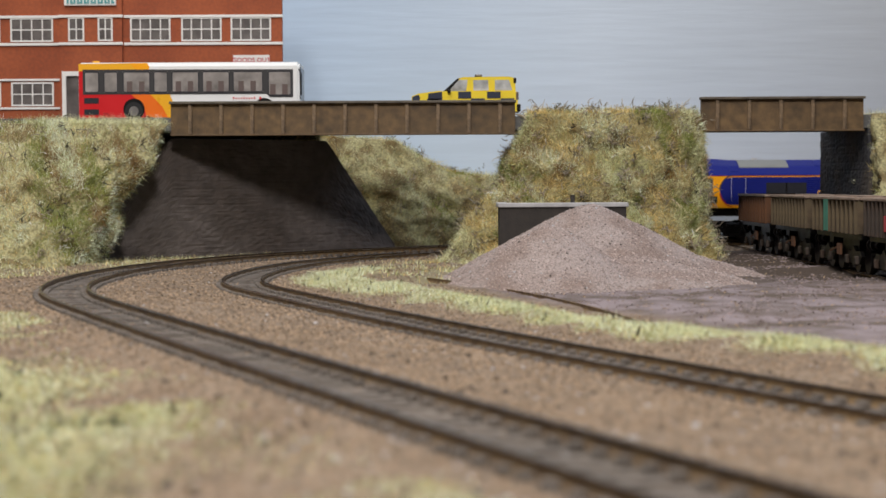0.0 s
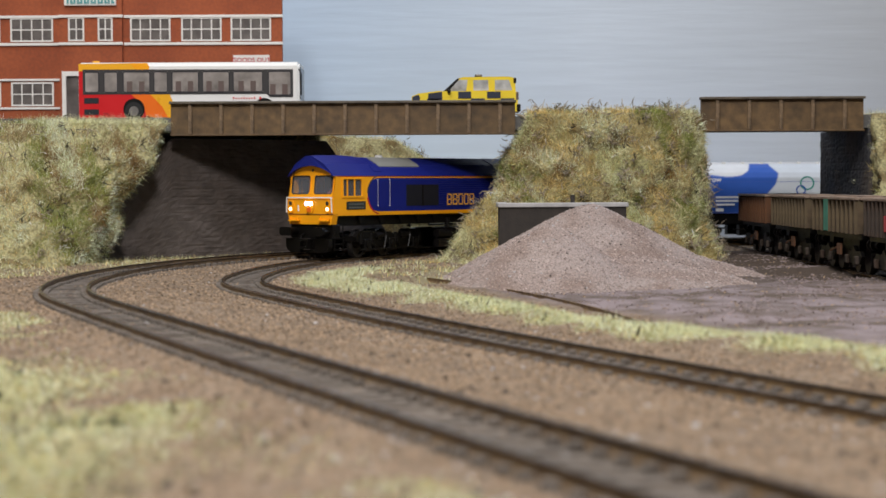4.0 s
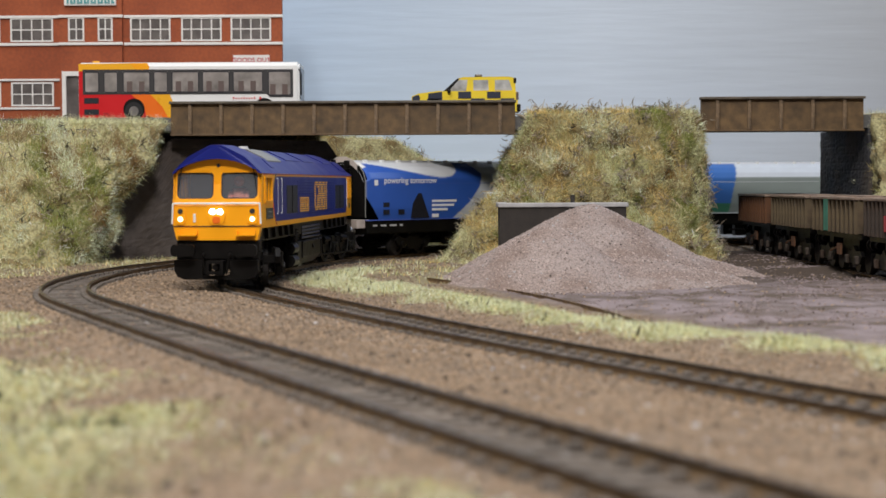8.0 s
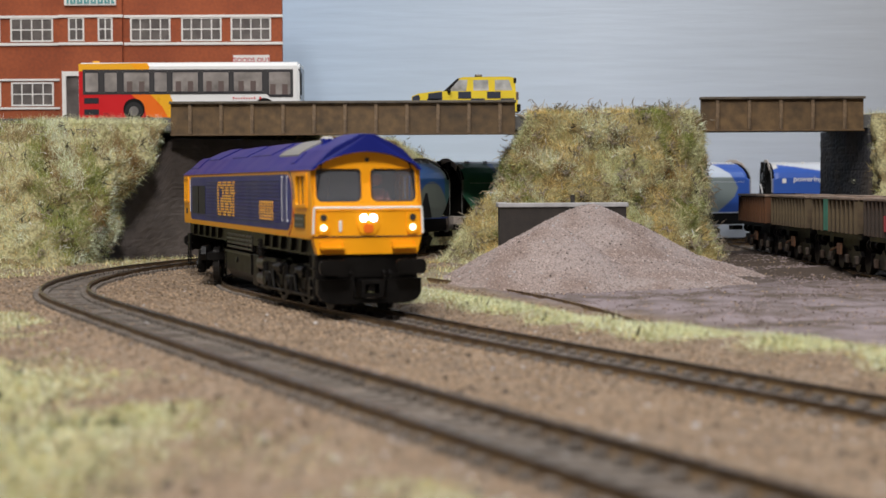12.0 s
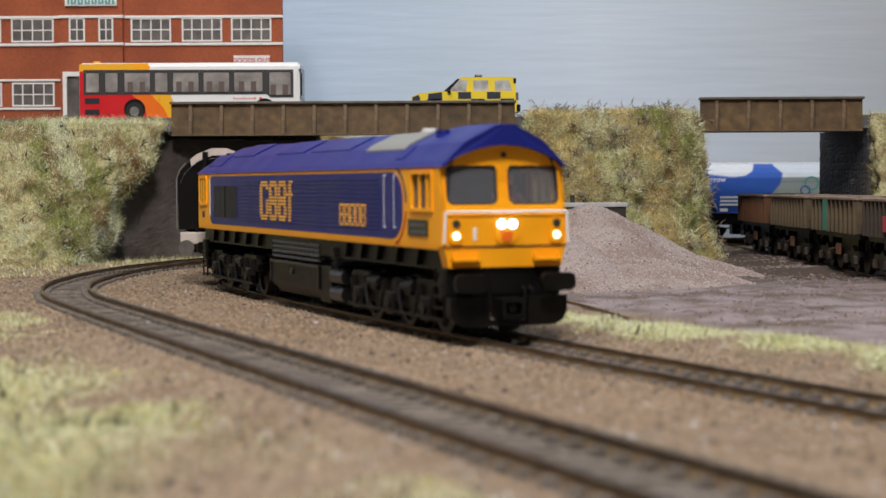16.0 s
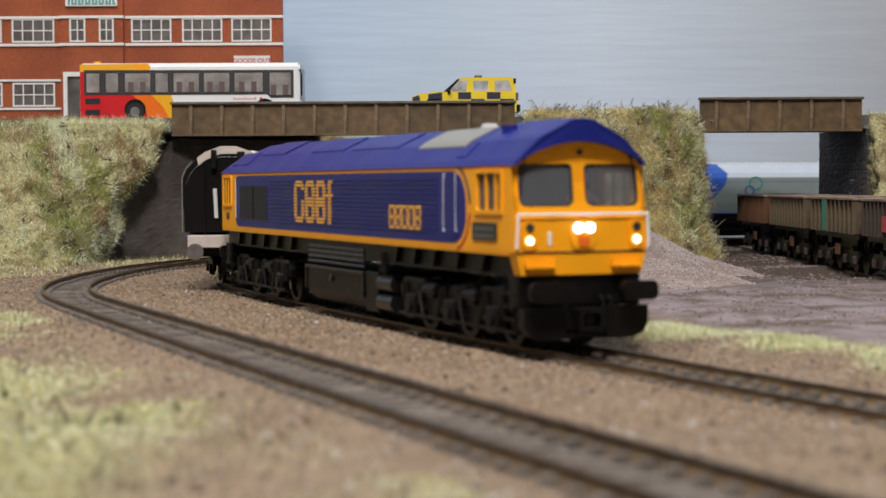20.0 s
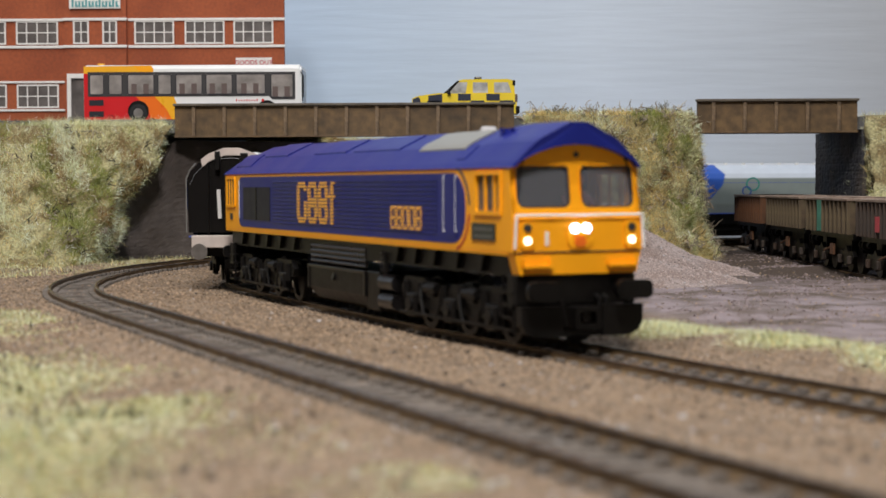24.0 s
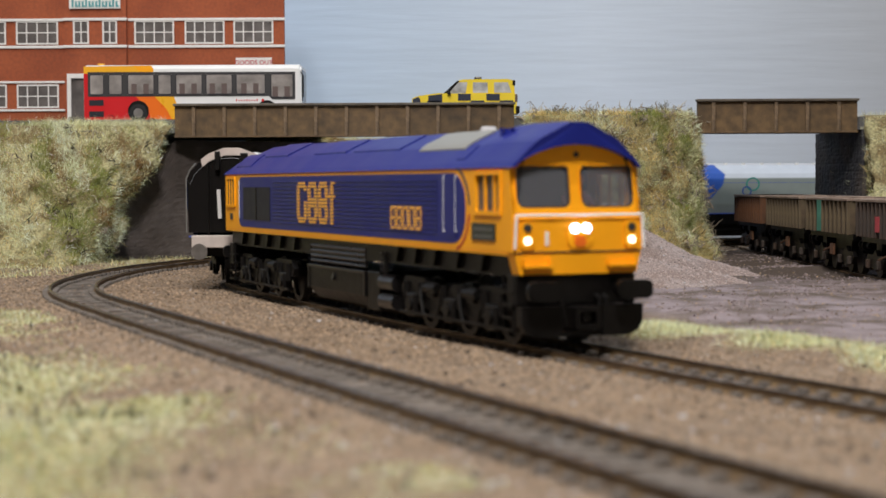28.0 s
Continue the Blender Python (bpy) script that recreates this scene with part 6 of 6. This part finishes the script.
# ------------------------------------------------------------------ patrol car
def patrol_car():
    k = 0.985 / 2996.6 * 1000
    x0 = (825 - 784) * k
    g = tagged(empty("patrol_car", pose(x0 * MM, 0.985, ROAD_Z * MM)), "yellow and navy chequered off-road patrol car with a light bar", "car")

    def X(p):
        return (p - 784) * k - x0

    def Z(p):
        return (325 - p) * k + 39.8 - ROAD_Z
    bm = bmesh.new()
    prism(bm, [(X(729), 4), (X(917), 4), (X(918), Z(165)), (X(914), Z(163)), (X(790), Z(162)), (X(776), Z(161.5)), (X(742), Z(166)), (X(730), Z(171))], "y", 0, 25)
    part("body", bm, YELLOW, g, "bright yellow car body")
    bm = bmesh.new()
    cabin = [(X(786), Z(162)), (X(914), Z(163)), (X(913), Z(144)), (X(909), Z(138)), (X(900), Z(136.5)), (X(822), Z(137)), (X(812), Z(139.5))]
    prism(bm, cabin, "y", 1.2, 23.8)
    part("cabin", bm, YELLOW, g, "yellow cabin")

    def slab(name, pts, mat, y, proud=0.25, label=""):
        bm = bmesh.new()
        prism(bm, [(X(a), Z(b)) for a, b in pts], "y", y - proud, y + 0.3)
        return part(name, bm, mat, g, label)
    slab("bonnet_check", [(759, 178), (759, 166), (784, 163), (784, 178)], NAVY, 0, label="navy bonnet panel")
    for a, b in ((812, 835), (863, 887)):
        slab("check", [(a, 175), (a, 163), (b, 163), (b, 175)], NAVY, 0, label="navy chequer")
    for a in (757, 835, 887):
        slab("check", [(a, 187), (a, 175), (a + 24, 175), (a + 24, 187)], NAVY, 0, label="navy chequer")
    for pts in ([(795, 162), (810, 145), (815, 142), (829, 142), (826, 162)], [(839, 161), (839, 142.5), (865, 142.5), (866, 161)], [(877, 161), (877, 142.5), (902, 142.5), (908, 161)]):
        slab("window", pts, CARGLASS, 1.2, 0.2, "pale grey car window")
    slab("headlight", [(731, 178), (731, 172), (742, 168), (745, 174), (744, 178)], NAVY, 0, label="dark headlight")
    slab("pillar", [(786, 162), (811, 139.5), (815, 140), (795, 162)], BLACK, 1.2, 0.35)
    bm = bmesh.new()
    prism(bm, [(X(787), Z(162)), (X(811), Z(140)), (X(812), Z(140.3)), (X(788.5), Z(162))], "y", 2.4, 22.6)
    part("windscreen", bm, SMOKED, g)
    bm = bmesh.new()
    box(bm, X(842), X(855), 5, 20, Z(137), Z(131.5), 0.5)
    bar = part("light_bar", bm, NAVY, g, "dark roof light bar")
    bm = bmesh.new()
    box(bm, X(844), X(853), 4.8, 7, Z(134.5), Z(132), 0.2)
    part("light_lens", bm, STEEL, bar)
    bm = bmesh.new()
    box(bm, X(910), X(915), 0.8, 24.2, Z(148), Z(138.5), 0.4)
    part("rear_spoiler", bm, BLACK, g)
    bm = bmesh.new()
    box(bm, X(915), X(922.5), -0.3, 25.3, 4, Z(185), 0.6)
    part("rear_bumper", bm, BLACK, g, "black rear bumper")
    bm = bmesh.new()
    box(bm, X(727), X(732), -0.3, 25.3, 4, Z(184), 0.6)
    part("front_bumper", bm, BLACK, g)
    bm = bmesh.new()
    box(bm, X(914), X(918.8), -0.2, 2, Z(178), Z(164), 0.3)
    part("tail_light", bm, SEATRED, g)
    bm = bmesh.new()
    box(bm, X(793), X(799), -2.4, 0, Z(165), Z(159), 0.5)
    part("mirror", bm, BLACK, g)
    for c in (762, 890):
        for y0, y1 in ((-0.3, 3), (22, 25.3)):
            bm = bmesh.new()
            rod(bm, (X(c), y0, 4.8), (X(c), y1, 4.8), 4.8, 20)
            w = part("wheel", bm, TYRE, g, "black tyre")
            bm = bmesh.new()
            rod(bm, (X(c), y0 - 0.1 if y0 < 0 else y1 + 0.1, 4.8), (X(c), (y0 + y1) / 2, 4.8), 2.8, 14)
            part("rim", bm, STEEL, w)


patrol_car()

# ------------------------------------------------------------------ ground cover
def clear_of_rails(p):
    """1 where loose chips may lie: off the rails, thin between them."""
    a, _ = near_line(OUTER, p[:, 0], p[:, 1])
    b, _ = near_line(INNER, p[:, 0], p[:, 1])
    d = np.minimum(np.abs(a), np.abs(b))
    return np.where(d < 0.0095, 0.12, np.where(d < 0.011, 0.5, 1.0)), a, b


def on_ground(count, weight, seed):
    r = np.random.RandomState(seed)
    return surface_points(ground, count, r, weight)


def chips_weight(c):
    w, a, b = clear_of_rails(c)
    seen = (np.abs(c[:, 0]) < 0.3 * c[:, 1] + 0.02) & (c[:, 1] > 0.16)
    return w * seen / np.maximum(c[:, 1], 0.2) ** 1.5 * np.where(b > 0.075, 0.05, 1)


gr = np.random.RandomState(21)
p, q = on_ground(100000, chips_weight, 21)
stones("ballast_chips", p, 0.0006, STONE, gr, "loose tan ballast chips over the ground")
p, q = on_ground(900, chips_weight, 22)
stones("pale_chips", p, 0.0006, CONCRETE, gr, "a few larger pale stones")
p, q = on_ground(700, chips_weight, 23)
stones("dark_chips", p, 0.0007, WOODDARK, gr, "a few dark crumbs of coal and soil")


def verge_weight(c):
    b, _ = near_line(INNER, c[:, 0], c[:, 1])
    y = c[:, 1]
    mid_ = np.interp(y, [0.25, 0.43, 0.6, 0.75], [0.064, 0.055, 0.047, 0.038])
    wide = np.interp(y, [0.25, 0.43, 0.6, 0.75, 0.85], [0.019, 0.016, 0.0125, 0.012, 0.008])
    n_ = smooth_noise(c[:, 0], y, 60, 31)
    return np.clip(1.4 - np.abs(b - mid_) / (wide * (1 + 0.7 * n_)), 0, 1) * (0.35 + np.clip(n_ + 0.4, 0, 1)) * (c[:, 0] < 0.3) * (y > 0.2) * (y < 0.84) / np.maximum(y, 0.25)


def near_patch_weight(c):
    x, y = c[:, 0], c[:, 1]
    a, _ = near_line(OUTER, x, y)
    edge = np.interp(y, [0.15, 0.19, 0.27, 0.36, 0.42], [-0.012, -0.02, -0.047, -0.085, -0.115])
    n_ = smooth_noise(x, y, 38, 37) + 0.5 * smooth_noise(x, y, 110, 38)
    return np.clip((edge + 0.022 - x) / 0.05 + n_, 0, 1) * (y < 0.5) * (y > 0.15) * (a < -0.02) * (x > -0.3 * y - 0.02) * np.clip(n_ + 0.5, 0.06, 1)


def foot_weight(c):
    x, y = c[:, 0], c[:, 1]
    a, _ = near_line(OUTER, x, y)
    b, _ = near_line(INNER, x, y)
    n_ = smooth_noise(x, y, 45, 41)
    left = (a < -0.02) * (y > 0.76) * (x < -0.08)
    inner = (b > 0.03) * (y > 0.72) * (x < 0.05) * (x > -0.05)
    return (left + 0.8 * inner) * np.clip(n_ + 0.35, 0, 1)


def shade(v):
    return np.clip(v, 0, 1)


gco = np.empty(len(ground.data.vertices) * 3)
ground.data.vertices.foreach_get("co", gco)
gco = gco.reshape(-1, 3)
moss = ground.data.attributes.new("moss", "FLOAT", "POINT")
moss.data.foreach_set("value", shade(0.75 * verge_weight(gco) + 0.8 * near_patch_weight(gco) + 0.8 * foot_weight(gco)))

for w_, n_, length, where, wide_, shares in ((verge_weight, 150000, 0.0022, "verge beside the inner line", 0.00014, (0.3, 0.1, 0.2, 0.4)),
                                             (near_patch_weight, 80000, 0.0012, "rough ground outside the outer line", 0.00022, (0.38, 0.12, 0.22, 0.28)),
                                             (foot_weight, 26000, 0.0030, "foot of the banks", 0.00024, (0.4, 0.3, 0.2, 0.1))):
    for mat, word, share, seed in ((GRASS_PALE, "pale", shares[0], 51), (GRASS_STRAW, "straw", shares[1], 52), (GRASS_GREEN, "green", shares[2], 53), (GRASS_BRIGHT, "whitish", shares[3], 54)):
        p, q = on_ground(int(n_ * share), w_, seed + n_ % 7)
        blades(word + "_grass", p, q, length, wide_, 0.85, mat, gr, word + " fibre grass on the " + where, up=0.35)
    p, q = on_ground(int(n_ * 0.005), w_, 57)
    blades("scrub_twigs", p, q, 0.0035, 0.0006, 1.3, TWIG, gr, "dark scattered twigs on the " + where, "twigs", up=0.2)


def soil_weight(c):
    b, _ = near_line(INNER, c[:, 0], c[:, 1])
    return (b > 0.09) * (c[:, 0] > 0.02) * (c[:, 1] > 0.5) * (c[:, 1] < 1.0) * (np.abs(c[:, 0]) < 0.3 * c[:, 1]) * np.clip(smooth_noise(c[:, 0], c[:, 1], 40, 61) + 0.3, 0, 1)


p, q = on_ground(5000, soil_weight, 62)
stones("yard_crumbs", p, 0.0008, YARD, gr, "crumbs of dark soil on the yard")
# ------------------------------------------------------------------ the train's run
# seconds and the locomotive's middle along the inner line, in metres
RUN = [(0, -0.6052), (0.5, -0.557), (1, -0.5147), (1.5, -0.4713), (2, -0.4329), (2.5, -0.394), (3, -0.357), (3.5, -0.3235), (4.5, -0.2591), (5.5, -0.189), (6, -0.1594), (6.5, -0.1268), (7, -0.0961),
       (7.5, -0.0657), (8, -0.0421), (8.5, -0.0201), (9, 0.0), (9.5, 0.0179), (10, 0.0386), (10.5, 0.0549), (11, 0.0723), (11.5, 0.0878), (12, 0.1034), (12.5, 0.12), (13.5, 0.1493), (14.5, 0.1735),
       (15, 0.1805), (15.5, 0.189), (16, 0.1975), (16.5, 0.206), (17, 0.2142), (17.5, 0.222), (18, 0.2295), (18.5, 0.2362), (19, 0.2385), (19.5, 0.2388), (21.5, 0.2388), (23.5, 0.2388), (28, 0.2388)]


def on_line(s, half):
    """The pose of a vehicle whose bogies, half their spacing from its middle s, stand on the inner line."""
    a, b = along(INNER, s + half), along(INNER, s - half)
    c, d = (a + b) / 2, a - b
    return pose(c[0], c[1], 0, 0, 0, math.degrees(math.atan2(d[1], d[0])))


def travel(t):
    return float(np.interp(t, [r[0] for r in RUN], [r[1] for r in RUN]))


def motions():
    ticks = sorted({round(0.1 * i, 2) for i in range(196)} | {21.5, 23.5, 28.0})
    stock = [(LOCO, LOCO_BOGIES, 0.0, 0.083, 0.087, 0.007)] + [(w, b, lag, 0.0732, 0.0732, 0.006) for (w, b), lag in zip(HOPPERS, (-0.2609, -0.5074, -0.7539))]
    for thing, bogies, lag, half, pivot, radius in stock:
        walk(thing, [(t, on_line(s + lag, half)) for t, s in RUN])
        for (bogie, sets), side in zip(bogies, (1, -1)):
            rows = []
            for t, s in RUN:
                m = on_line(s + lag, half)
                yaw = along(INNER, s + lag + side * half)[2] - m.to_euler().z
                yaw = (yaw + math.pi) % (2 * math.pi) - math.pi
                rows.append((t, pose(side * pivot, 0, 0, 0, 0, math.degrees(yaw))))
            walk(bogie, rows)
            for w in sets:
                at = w.matrix_basis.translation.copy()
                walk(w, [(t, pose(at.x, at.y, at.z, 0, math.degrees((travel(t) - RUN[0][1]) / radius), 0)) for t in ticks])


motions()
